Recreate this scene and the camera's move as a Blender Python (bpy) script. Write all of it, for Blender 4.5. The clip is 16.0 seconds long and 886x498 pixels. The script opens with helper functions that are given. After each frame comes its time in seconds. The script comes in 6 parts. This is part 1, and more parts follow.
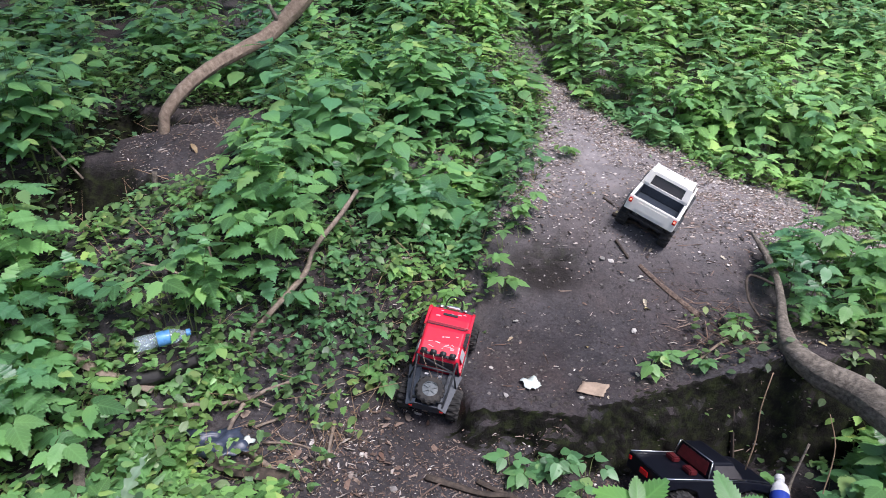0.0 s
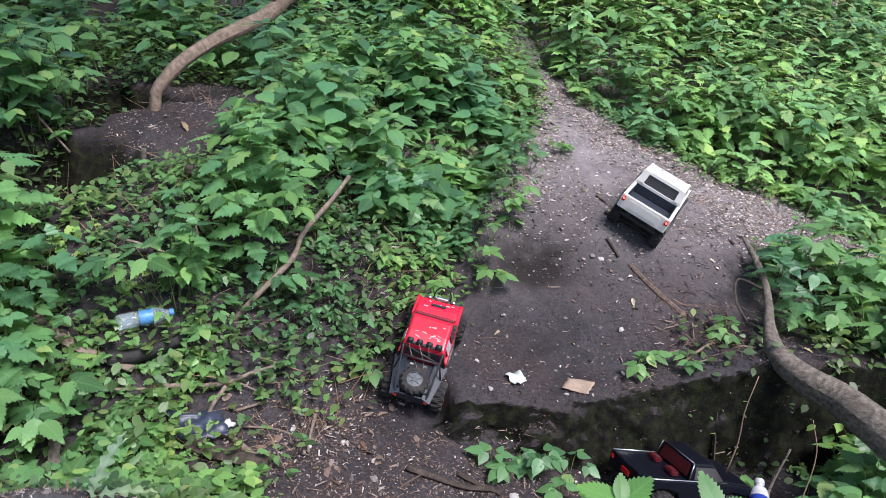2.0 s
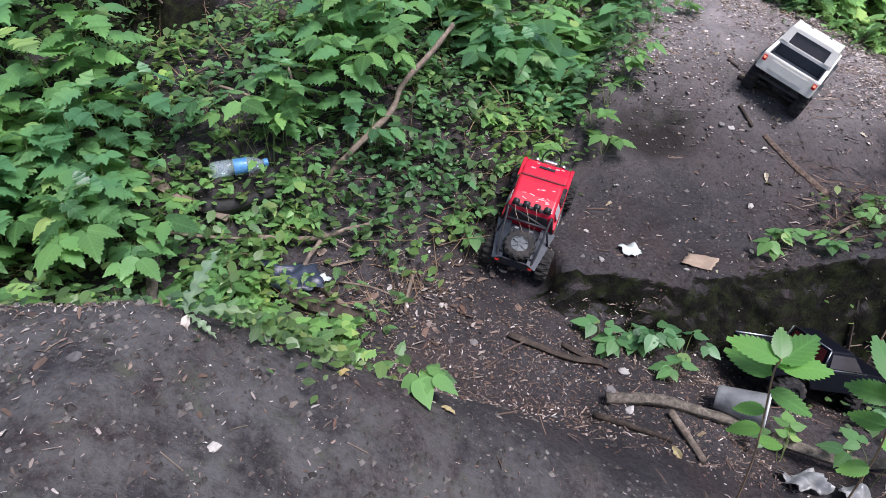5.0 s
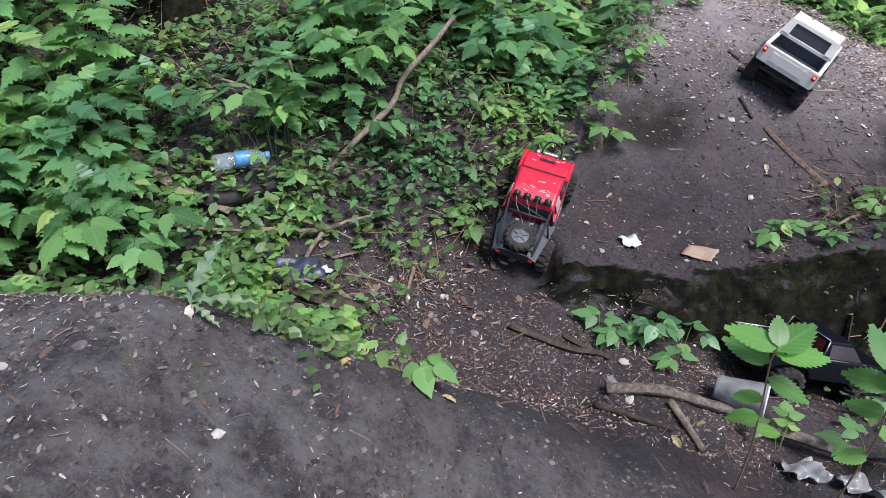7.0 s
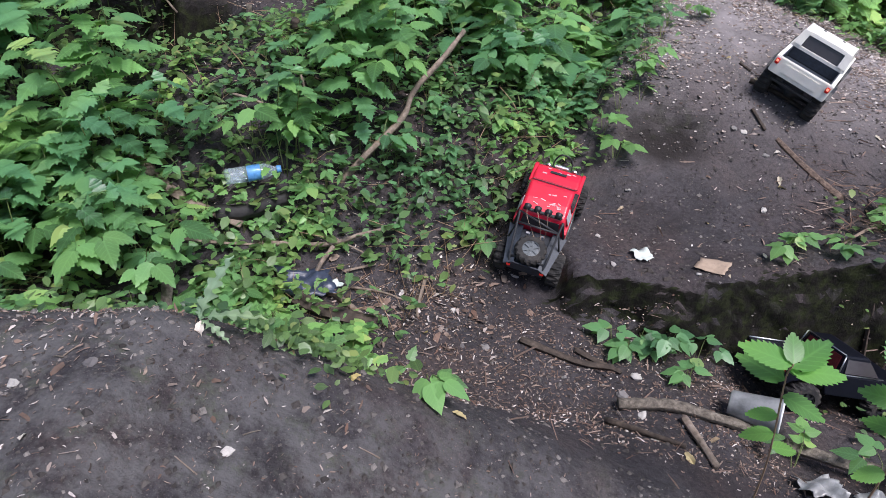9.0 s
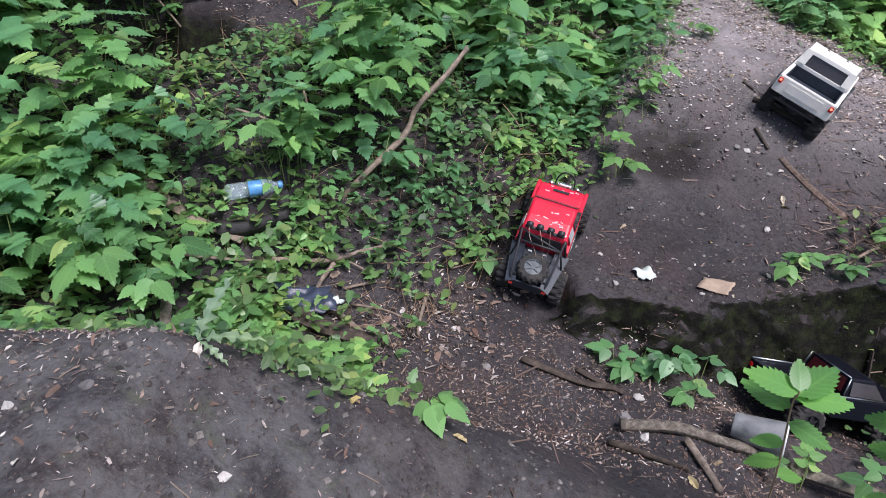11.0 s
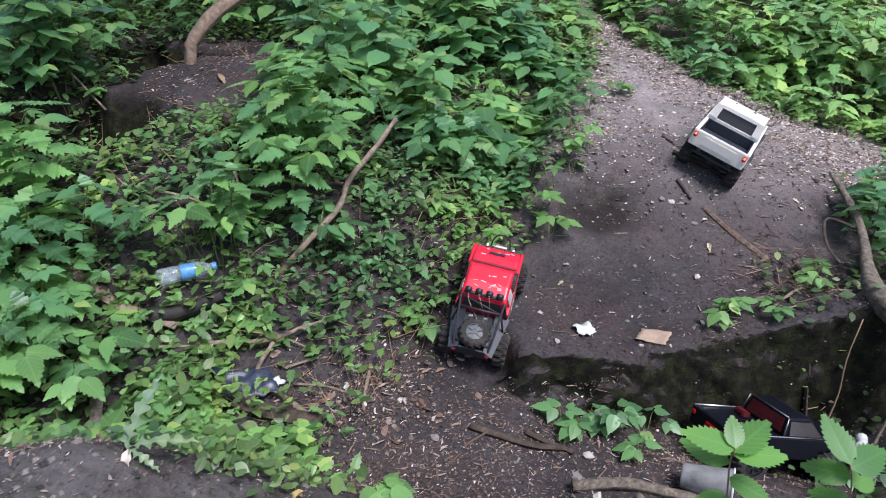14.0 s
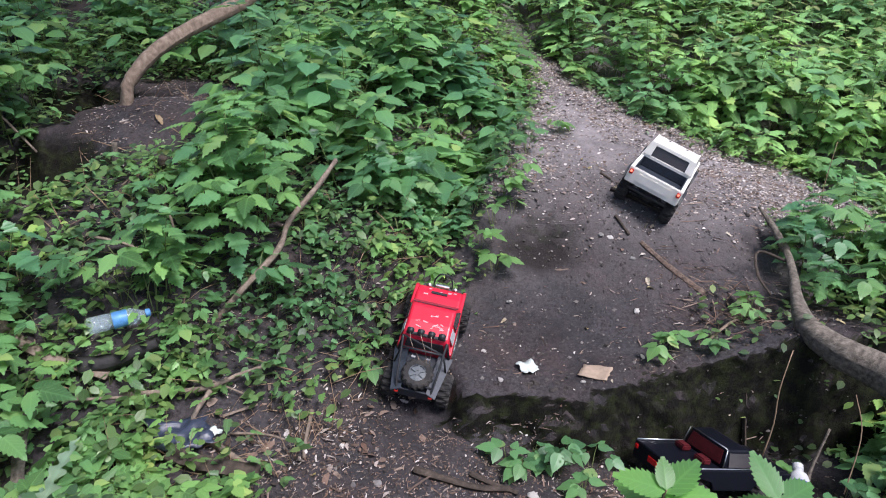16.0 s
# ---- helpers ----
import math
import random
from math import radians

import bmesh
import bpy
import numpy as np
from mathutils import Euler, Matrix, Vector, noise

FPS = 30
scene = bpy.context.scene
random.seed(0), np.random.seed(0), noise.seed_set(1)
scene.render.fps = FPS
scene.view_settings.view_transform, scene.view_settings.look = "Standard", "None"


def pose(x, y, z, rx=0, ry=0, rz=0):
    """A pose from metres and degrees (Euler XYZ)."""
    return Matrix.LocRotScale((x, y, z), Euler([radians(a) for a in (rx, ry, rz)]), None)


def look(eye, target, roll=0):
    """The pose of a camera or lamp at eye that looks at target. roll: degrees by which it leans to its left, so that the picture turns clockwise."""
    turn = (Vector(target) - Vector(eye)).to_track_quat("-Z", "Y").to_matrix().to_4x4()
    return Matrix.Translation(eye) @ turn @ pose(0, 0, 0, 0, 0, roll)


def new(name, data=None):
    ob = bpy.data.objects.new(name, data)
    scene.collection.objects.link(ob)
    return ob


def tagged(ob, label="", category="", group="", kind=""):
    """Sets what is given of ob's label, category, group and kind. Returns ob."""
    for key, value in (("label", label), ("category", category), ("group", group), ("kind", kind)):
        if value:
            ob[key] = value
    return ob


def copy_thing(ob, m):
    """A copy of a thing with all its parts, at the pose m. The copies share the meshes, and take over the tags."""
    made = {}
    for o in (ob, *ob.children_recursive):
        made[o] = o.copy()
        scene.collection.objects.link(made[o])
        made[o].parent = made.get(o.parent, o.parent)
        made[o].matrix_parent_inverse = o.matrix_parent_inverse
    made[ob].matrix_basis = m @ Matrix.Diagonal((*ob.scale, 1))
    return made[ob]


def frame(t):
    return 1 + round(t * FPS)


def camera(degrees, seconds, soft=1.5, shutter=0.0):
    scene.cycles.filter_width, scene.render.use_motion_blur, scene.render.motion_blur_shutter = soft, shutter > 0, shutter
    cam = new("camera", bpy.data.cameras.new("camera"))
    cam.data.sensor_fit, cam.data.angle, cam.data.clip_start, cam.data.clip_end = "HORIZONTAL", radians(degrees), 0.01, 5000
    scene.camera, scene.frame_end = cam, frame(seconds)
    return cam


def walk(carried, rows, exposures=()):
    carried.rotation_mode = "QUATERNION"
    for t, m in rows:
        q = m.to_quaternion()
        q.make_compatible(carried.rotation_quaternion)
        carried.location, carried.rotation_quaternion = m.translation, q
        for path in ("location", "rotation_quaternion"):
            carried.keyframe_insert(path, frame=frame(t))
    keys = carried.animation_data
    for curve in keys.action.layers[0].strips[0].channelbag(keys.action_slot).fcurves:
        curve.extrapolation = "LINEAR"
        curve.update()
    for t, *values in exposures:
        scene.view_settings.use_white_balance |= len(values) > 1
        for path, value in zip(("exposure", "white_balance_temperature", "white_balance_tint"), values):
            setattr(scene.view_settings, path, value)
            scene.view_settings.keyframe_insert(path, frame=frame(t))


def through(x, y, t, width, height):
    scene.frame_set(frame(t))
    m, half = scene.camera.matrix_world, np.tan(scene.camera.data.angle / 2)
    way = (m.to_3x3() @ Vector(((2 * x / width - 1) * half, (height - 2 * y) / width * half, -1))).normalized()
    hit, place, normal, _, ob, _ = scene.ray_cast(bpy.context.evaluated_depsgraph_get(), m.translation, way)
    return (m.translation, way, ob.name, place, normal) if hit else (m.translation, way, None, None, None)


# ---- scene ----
cam = camera(65.7, 16.0, soft=0.6, shutter=0.5)
METRES, EYE, TILT, LEAN, TURN = 0.48, 1.43, -28.0, 0.0, 0.0
ROWS = [
    (0.0, 0.0, 0.0, 0.0, -0.0, 0.0, 0.0),
    (0.5, -0.0078, 0.0032, -0.0047, -1.25, 0.29, 0.41),
    (1.0, -0.0119, 0.0087, -0.0153, -1.18, 0.27, -0.07),
    (1.5, -0.0112, 0.0253, -0.0142, -0.68, -0.18, -1.23),
    (2.0, -0.0206, 0.0421, -0.0279, -1.04, -0.45, -2.5),
    (2.3, -0.0314, 0.0866, -0.0899, -0.94, 0.04, -3.90),
    (2.5, -0.0583, 0.1582, -0.1443, -0.29, -1.03, -4.09),
    (2.8, -0.0732, 0.2054, -0.2269, 2.65, -3.12, -3.74),
    (3.0, -0.0907, 0.2793, -0.271, 2.9, -3.95, -3.35),
    (3.5, -0.0956, 0.3029, -0.3312, 2.25, -4.8, -2.37),
    (4.0, -0.0964, 0.3098, -0.3389, 1.85, -5.49, -2.18),
    (4.5, -0.1285, 0.3351, -0.3591, 3.28, -6.89, -3.5),
    (5.0, -0.1504, 0.3796, -0.3755, 6.0, -8.33, -4.07),
    (7.5, -0.1374, 0.3527, -0.385, 6.17, -8.83, -3.84),
    (8.0, -0.1297, 0.354, -0.3766, 6.21, -8.26, -3.29),
    (8.5, -0.1393, 0.3599, -0.3682, 6.64, -8.04, -3.79),
    (9.0, -0.1419, 0.3663, -0.3689, 7.04, -8.01, -3.75),
    (11.5, -0.1518, 0.3996, -0.3224, 7.16, -6.09, -4.3),
    (11.8, -0.1480, 0.4019, -0.2981, 5.72, -5.20, -2.87),
    (12.0, -0.1498, 0.4049, -0.279, 5.59, -5.34, -5.61),
    (12.2, -0.1414, 0.3913, -0.2726, 5.04, -2.89, -4.63),
    (12.5, -0.1312, 0.395, -0.2571, 3.77, -2.87, -3.46),
    (13.0, -0.1389, 0.3931, -0.2829, 3.92, -4.0, -2.56),
    (13.5, -0.1357, 0.3977, -0.2693, 3.68, -3.64, -1.51),
    (14.0, -0.1051, 0.3954, -0.2491, 2.46, -2.36, -0.69),
    (14.5, -0.0726, 0.3987, -0.2289, 0.89, -1.42, -0.48),
    (15.0, -0.0414, 0.4011, -0.2198, -0.63, -0.23, 0.98),
    (15.5, -0.0456, 0.4092, -0.213, -0.69, -0.67, 0.18),
    (16.0, -0.0263, 0.4017, -0.1985, -1.37, 0.32, 0.32),
]
walk(cam, [(t, pose(0, 0, EYE, TILT, LEAN, TURN) @ pose(METRES * x, METRES * y, METRES * z, 90 + pitch, roll, yaw)) for t, x, y, z, yaw, pitch, roll in ROWS],
     exposures=((0.0, 0.58, 6500, 18), (2.0, 0.56, 6500, 18), (3.5, 0.46, 6500, 18), (9.0, 0.43, 6500, 18), (12.0, 0.46, 6500, 18), (16.0, 0.50, 6500, 18)))

# ---- light: an open, hazy sky over a wooded hollow ----
SUN_AZIMUTH, SUN_HEIGHT = radians(125), radians(62)
world = bpy.data.worlds.new("world")
scene.world = world
world.use_nodes = True
wn = world.node_tree.nodes
sky = wn.new("ShaderNodeTexSky")
sky.sky_type, sky.sun_disc = "NISHITA", False
sky.sun_elevation, sky.sun_rotation = SUN_HEIGHT, SUN_AZIMUTH
sky.air_density, sky.dust_density, sky.ozone_density = 1.0, 2.0, 1.5
world.node_tree.links.new(sky.outputs["Color"], wn["Background"].inputs["Color"])
wn["Background"].inputs["Strength"].default_value = 0.112
sun = new("sun", bpy.data.lights.new("sun", "SUN"))
sun.data.energy, sun.data.angle, sun.data.color = 3.25, radians(24), (0.97, 0.98, 1.0)
sun.matrix_world = look((4 * math.sin(SUN_AZIMUTH), 4 * math.cos(SUN_AZIMUTH), 4 * math.tan(SUN_HEIGHT)), (0, 0, 0))

# ---- materials ----
def material(name):
    m = bpy.data.materials.new(name)
    m.use_nodes = True
    nt = m.node_tree
    return m, nt, nt.nodes["Principled BSDF"], nt.nodes["Material Output"]


def node(nt, kind, **inputs):
    n = nt.nodes.new(kind)
    for key, value in inputs.items():
        n.inputs[key.replace("_", " ")].default_value = value
    return n


def noise_of(nt, scale, detail=4.0, rough=0.6, space="Object"):
    co = nt.nodes.new("ShaderNodeTexCoord")
    n = node(nt, "ShaderNodeTexNoise", Scale=scale, Detail=detail, Roughness=rough)
    nt.links.new(co.outputs[space], n.inputs["Vector"])
    return n.outputs["Fac"]


def ramp(nt, fac, *stops):
    r = nt.nodes.new("ShaderNodeValToRGB")
    e = r.color_ramp.elements
    while len(e) < len(stops):
        e.new(0.5)
    for k, (at, col) in zip(e, stops):
        k.position, k.color = at, (*col, 1)
    nt.links.new(fac, r.inputs["Fac"])
    return r.outputs["Color"]


def mix(nt, fac, a, b, mode="MIX"):
    n = nt.nodes.new("ShaderNodeMix")
    n.data_type, n.blend_type = "RGBA", mode
    for sock, v in ((n.inputs[0], fac), (n.inputs[6], a), (n.inputs[7], b)):
        if hasattr(v, "is_linked"):
            nt.links.new(v, sock)
        elif isinstance(v, (int, float)):
            sock.default_value = v
        else:
            sock.default_value = (*v, 1)
    return n.outputs[2]


def relief(nt, fac, strength, distance, under=None):
    b = node(nt, "ShaderNodeBump", Strength=strength, Distance=distance)
    nt.links.new(fac, b.inputs["Height"])
    if under:
        nt.links.new(under, b.inputs["Normal"])
    return b.outputs["Normal"]


def plain(name, col, rough=0.5, metal=0.0, wear=0.12, scale=60.0, bump=0.15, depth=0.001, dirt=None, coat=0.0, spec=0.5):
    """A painted, moulded or bare surface with fine uneven colour, optional soiling and relief."""
    m, nt, p, out = material(name)
    f = noise_of(nt, scale, 5.0)
    lo, hi = [c * (1 - wear) for c in col], [min(1, c * (1 + wear)) for c in col]
    c = ramp(nt, f, (0.3, lo), (0.7, hi))
    if dirt:
        g = noise_of(nt, scale * 0.25, 6.0, 0.7)
        c = mix(nt, ramp(nt, g, (0.5, (0, 0, 0)), (0.72, (0.75, 0.75, 0.75))), c, dirt)
    nt.links.new(c, p.inputs["Base Color"])
    p.inputs["Roughness"].default_value, p.inputs["Metallic"].default_value = rough, metal
    p.inputs["Coat Weight"].default_value, p.inputs["Specular IOR Level"].default_value = coat, spec
    if bump:
        nt.links.new(relief(nt, f, bump, depth), p.inputs["Normal"])
    return m


def soil_material():
    m, nt, p, out = material("soil")
    broad, mid, fine = noise_of(nt, 1.7, 4.0), noise_of(nt, 11.0, 6.0, 0.65), noise_of(nt, 85.0, 5.0, 0.7)
    grit = noise_of(nt, 330.0, 3.0, 0.6)
    c = ramp(nt, broad, (0.38, (0.0285, 0.0258, 0.0285)), (0.62, (0.064, 0.060, 0.066)))
    c = mix(nt, ramp(nt, mid, (0.42, (0, 0, 0)), (0.62, (0.55, 0.55, 0.55))), c, (0.078, 0.067, 0.072))
    c = mix(nt, ramp(nt, noise_of(nt, 3.1, 5.0, 0.62), (0.47, (0, 0, 0)), (0.62, (0.75, 0.75, 0.75))), c, (0.070, 0.052, 0.050))
    c = mix(nt, ramp(nt, fine, (0.44, (0, 0, 0)), (0.62, (0.85, 0.85, 0.85))), c, (0.026, 0.023, 0.024))
    c = mix(nt, ramp(nt, grit, (0.60, (0, 0, 0)), (0.70, (0.45, 0.45, 0.45))), c, (0.20, 0.175, 0.16))
    # dry trodden dust on the open path top, paled to paint in brighter light
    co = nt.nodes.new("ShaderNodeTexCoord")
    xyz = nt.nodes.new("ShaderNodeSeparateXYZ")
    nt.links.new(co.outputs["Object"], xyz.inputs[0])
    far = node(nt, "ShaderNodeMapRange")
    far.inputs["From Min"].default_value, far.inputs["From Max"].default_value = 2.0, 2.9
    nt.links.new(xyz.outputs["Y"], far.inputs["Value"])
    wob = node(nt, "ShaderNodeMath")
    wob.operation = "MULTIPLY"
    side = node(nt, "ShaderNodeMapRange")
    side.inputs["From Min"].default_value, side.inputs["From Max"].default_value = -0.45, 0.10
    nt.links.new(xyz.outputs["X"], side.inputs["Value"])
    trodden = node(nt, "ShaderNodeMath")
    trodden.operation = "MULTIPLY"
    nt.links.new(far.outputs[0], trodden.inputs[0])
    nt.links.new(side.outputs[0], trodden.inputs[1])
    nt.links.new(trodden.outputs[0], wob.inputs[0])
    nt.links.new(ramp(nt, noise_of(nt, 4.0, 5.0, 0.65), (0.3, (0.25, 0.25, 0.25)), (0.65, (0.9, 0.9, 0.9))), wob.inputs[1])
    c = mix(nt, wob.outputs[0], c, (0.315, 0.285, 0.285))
    # dark ragged patch over the hollow in the slope
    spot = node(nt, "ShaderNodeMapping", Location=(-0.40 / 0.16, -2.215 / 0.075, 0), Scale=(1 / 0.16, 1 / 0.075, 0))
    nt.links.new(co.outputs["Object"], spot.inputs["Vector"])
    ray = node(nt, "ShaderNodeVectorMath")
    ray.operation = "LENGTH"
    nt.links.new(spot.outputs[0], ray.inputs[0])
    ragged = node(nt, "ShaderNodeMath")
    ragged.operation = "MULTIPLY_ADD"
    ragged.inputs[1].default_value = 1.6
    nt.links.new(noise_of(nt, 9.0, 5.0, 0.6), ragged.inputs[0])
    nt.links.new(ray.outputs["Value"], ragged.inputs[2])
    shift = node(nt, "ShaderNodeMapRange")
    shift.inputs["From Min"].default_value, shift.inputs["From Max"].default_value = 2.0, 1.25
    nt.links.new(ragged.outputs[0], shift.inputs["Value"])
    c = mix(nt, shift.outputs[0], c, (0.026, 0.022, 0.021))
    # grey dried crust on the mound in front, with a green bloom here and there
    near = node(nt, "ShaderNodeMapRange")
    near.inputs["From Min"].default_value, near.inputs["From Max"].default_value = 1.02, 0.72
    nt.links.new(xyz.outputs["Y"], near.inputs["Value"])
    crust = node(nt, "ShaderNodeMath")
    crust.operation = "MULTIPLY"
    nt.links.new(near.outputs[0], crust.inputs[0])
    nt.links.new(ramp(nt, noise_of(nt, 11.0, 7.0, 0.75), (0.42, (0.0, 0.0, 0.0)), (0.58, (0.80, 0.80, 0.80))), crust.inputs[1])
    bloom = ramp(nt, noise_of(nt, 19.0, 5.0, 0.7), (0.52, (0.112, 0.110, 0.110)), (0.68, (0.080, 0.092, 0.060)))
    c = mix(nt, crust.outputs[0], c, bloom)
    # moss and algae on steep earth, near-black to paint in its shade too
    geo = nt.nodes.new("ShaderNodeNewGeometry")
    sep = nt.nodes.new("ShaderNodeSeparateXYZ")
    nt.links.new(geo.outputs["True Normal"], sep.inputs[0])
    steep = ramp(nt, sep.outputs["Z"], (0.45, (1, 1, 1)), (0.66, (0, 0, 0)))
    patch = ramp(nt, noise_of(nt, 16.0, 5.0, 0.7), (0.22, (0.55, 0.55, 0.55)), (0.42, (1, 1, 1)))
    moss_and_shade = ramp(nt, noise_of(nt, 28.0, 5.0, 0.7), (0.45, (0.008, 0.0070, 0.0055)), (0.68, (0.026, 0.033, 0.011)))
    c = mix(nt, mix(nt, 1.0, steep, patch, "MULTIPLY"), c, moss_and_shade)
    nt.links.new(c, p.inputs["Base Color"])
    p.inputs["Roughness"].default_value = 0.85
    p.inputs["Specular IOR Level"].default_value = 0.2
    n1 = relief(nt, mid, 0.7, 0.014)
    n2 = relief(nt, fine, 0.9, 0.006, n1)
    nt.links.new(relief(nt, grit, 0.5, 0.0015, n2), p.inputs["Normal"])
    return m


def leaf_material(name, dark, light, tip, gloss=0.40, through=0.32):
    """Leaf blade with lighter veins, leaf-to-leaf variation and light passing through."""
    m, nt, p, out = material(name)
    geo, info, uv = nt.nodes.new("ShaderNodeNewGeometry"), nt.nodes.new("ShaderNodeObjectInfo"), nt.nodes.new("ShaderNodeUVMap")
    add = node(nt, "ShaderNodeMath")
    add.operation = "ADD"
    nt.links.new(geo.outputs["Random Per Island"], add.inputs[0])
    nt.links.new(info.outputs["Random"], add.inputs[1])
    frac = node(nt, "ShaderNodeMath")
    frac.operation = "FRACT"
    nt.links.new(add.outputs[0], frac.inputs[0])
    c = ramp(nt, frac.outputs[0], (0.0, [0.85 * v for v in dark]), (0.45, [0.9 * v for v in light]), (0.90, [1.25 * v for v in light]), (1.0, tip))
    # side veins run forwards from the midrib
    sep = nt.nodes.new("ShaderNodeSeparateXYZ")
    nt.links.new(uv.outputs["UV"], sep.inputs[0])
    ab = node(nt, "ShaderNodeMath")
    ab.operation = "ABSOLUTE"
    nt.links.new(sep.outputs["X"], ab.inputs[0])
    sub = node(nt, "ShaderNodeMath")
    sub.operation = "SUBTRACT"
    nt.links.new(sep.outputs["Y"], sub.inputs[0])
    nt.links.new(ab.outputs[0], sub.inputs[1])
    saw = node(nt, "ShaderNodeMath")
    saw.operation = "MULTIPLY"
    saw.inputs[1].default_value = 7.0
    nt.links.new(sub.outputs[0], saw.inputs[0])
    fr = node(nt, "ShaderNodeMath")
    fr.operation = "FRACT"
    nt.links.new(saw.outputs[0], fr.inputs[0])
    vein = ramp(nt, fr.outputs[0], (0.0, (1, 1, 1)), (0.14, (0, 0, 0)), (0.9, (0, 0, 0)), (1.0, (1, 1, 1)))
    rib = ramp(nt, ab.outputs[0], (0.0, (1, 1, 1)), (0.035, (0, 0, 0)))
    lines = mix(nt, 1.0, vein, rib, "LIGHTEN")
    c = mix(nt, mix(nt, 1.0, lines, (0.35, 0.35, 0.35), "MULTIPLY"), c, [min(1, 1.7 * v) for v in light])
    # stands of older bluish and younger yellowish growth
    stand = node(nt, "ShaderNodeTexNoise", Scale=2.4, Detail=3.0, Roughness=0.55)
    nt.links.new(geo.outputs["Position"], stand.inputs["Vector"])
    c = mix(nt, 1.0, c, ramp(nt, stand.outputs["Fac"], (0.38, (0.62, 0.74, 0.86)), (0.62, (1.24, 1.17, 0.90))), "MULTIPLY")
    spots = noise_of(nt, 45.0, 4.0, 0.6)
    c = mix(nt, ramp(nt, spots, (0.62, (0, 0, 0)), (0.75, (0.45, 0.45, 0.45))), c, [0.6 * v for v in dark])
    nt.links.new(c, p.inputs["Base Color"])
    p.inputs["Roughness"].default_value = gloss
    p.inputs["Specular IOR Level"].default_value = 0.62
    nt.links.new(relief(nt, fr.outputs[0], 0.25, 0.002), p.inputs["Normal"])
    tr = nt.nodes.new("ShaderNodeBsdfTranslucent")
    nt.links.new(mix(nt, 0.5, c, [min(1, v * 2.0) for v in tip]), tr.inputs["Color"])
    ms = node(nt, "ShaderNodeMixShader", Fac=through)
    nt.links.new(p.outputs[0], ms.inputs[1])
    nt.links.new(tr.outputs[0], ms.inputs[2])
    nt.links.new(ms.outputs[0], out.inputs["Surface"])
    return m


def wood_material(name, dark, mid, light, stretch=(1, 1, 0.12), scale=40.0, depth=0.004):
    """Bark or weathered wood, grained along the object's z axis."""
    m, nt, p, out = material(name)
    co = nt.nodes.new("ShaderNodeUVMap")
    mp = node(nt, "ShaderNodeMapping", Scale=stretch)
    nt.links.new(co.outputs["UV"], mp.inputs["Vector"])
    n = node(nt, "ShaderNodeTexNoise", Scale=scale, Detail=7.0, Roughness=0.68)
    nt.links.new(mp.outputs[0], n.inputs["Vector"])
    c = ramp(nt, n.outputs["Fac"], (0.3, dark), (0.5, mid), (0.72, light))
    blot = noise_of(nt, 6.0, 6.0, 0.7)
    c = mix(nt, ramp(nt, blot, (0.45, (0, 0, 0)), (0.75, (0.45, 0.45, 0.45))), c, dark)
    nt.links.new(c, p.inputs["Base Color"])
    p.inputs["Roughness"].default_value = 0.85
    nt.links.new(relief(nt, n.outputs["Fac"], 0.8, depth), p.inputs["Normal"])
    return m


def random_material(name, *cols, rough=0.8, through=0.0):
    """Loose litter: each piece has its own tone."""
    m, nt, p, out = material(name)
    geo, info = nt.nodes.new("ShaderNodeNewGeometry"), nt.nodes.new("ShaderNodeObjectInfo")
    add = node(nt, "ShaderNodeMath")
    add.operation = "ADD"
    nt.links.new(geo.outputs["Random Per Island"], add.inputs[0])
    nt.links.new(info.outputs["Random"], add.inputs[1])
    fr = node(nt, "ShaderNodeMath")
    fr.operation = "FRACT"
    nt.links.new(add.outputs[0], fr.inputs[0])
    k = len(cols)
    c = ramp(nt, fr.outputs[0], *[((i + 0.5) / k, c) for i, c in enumerate(cols)])
    f = noise_of(nt, 120.0, 4.0)
    c = mix(nt, ramp(nt, f, (0.45, (0, 0, 0)), (0.7, (0.5, 0.5, 0.5))), c, [0.5 * v for v in cols[0]])
    nt.links.new(c, p.inputs["Base Color"])
    p.inputs["Roughness"].default_value = rough
    nt.links.new(relief(nt, f, 0.4, 0.001), p.inputs["Normal"])
    return m


def glass_material(name, tint, rough=0.05):
    m, nt, p, out = material(name)
    p.inputs["Base Color"].default_value = (*tint, 1)
    p.inputs["Roughness"].default_value, p.inputs["Transmission Weight"].default_value, p.inputs["IOR"].default_value = rough, 0.78, 1.3
    return m


def lamp_material(name, col, power):
    m, nt, p, out = material(name)
    p.inputs["Base Color"].default_value = (*col, 1)
    p.inputs["Roughness"].default_value = 0.2
    p.inputs["Emission Color"].default_value = (*col, 1)
    p.inputs["Emission Strength"].default_value = power
    return m


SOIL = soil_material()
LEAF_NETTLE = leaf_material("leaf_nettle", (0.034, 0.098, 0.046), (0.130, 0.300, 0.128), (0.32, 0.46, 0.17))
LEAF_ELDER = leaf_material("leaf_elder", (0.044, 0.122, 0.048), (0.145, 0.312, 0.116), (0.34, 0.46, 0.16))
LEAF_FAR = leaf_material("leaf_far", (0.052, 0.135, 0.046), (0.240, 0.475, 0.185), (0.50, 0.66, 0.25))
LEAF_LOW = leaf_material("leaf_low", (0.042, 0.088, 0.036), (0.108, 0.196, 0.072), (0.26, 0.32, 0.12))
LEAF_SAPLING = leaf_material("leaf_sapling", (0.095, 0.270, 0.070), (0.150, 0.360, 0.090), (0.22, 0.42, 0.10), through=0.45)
STEM = plain("green_stem", (0.12, 0.16, 0.05), 0.6)
STEM_DRY = plain("dry_stalk", (0.33, 0.22, 0.14), 0.8)
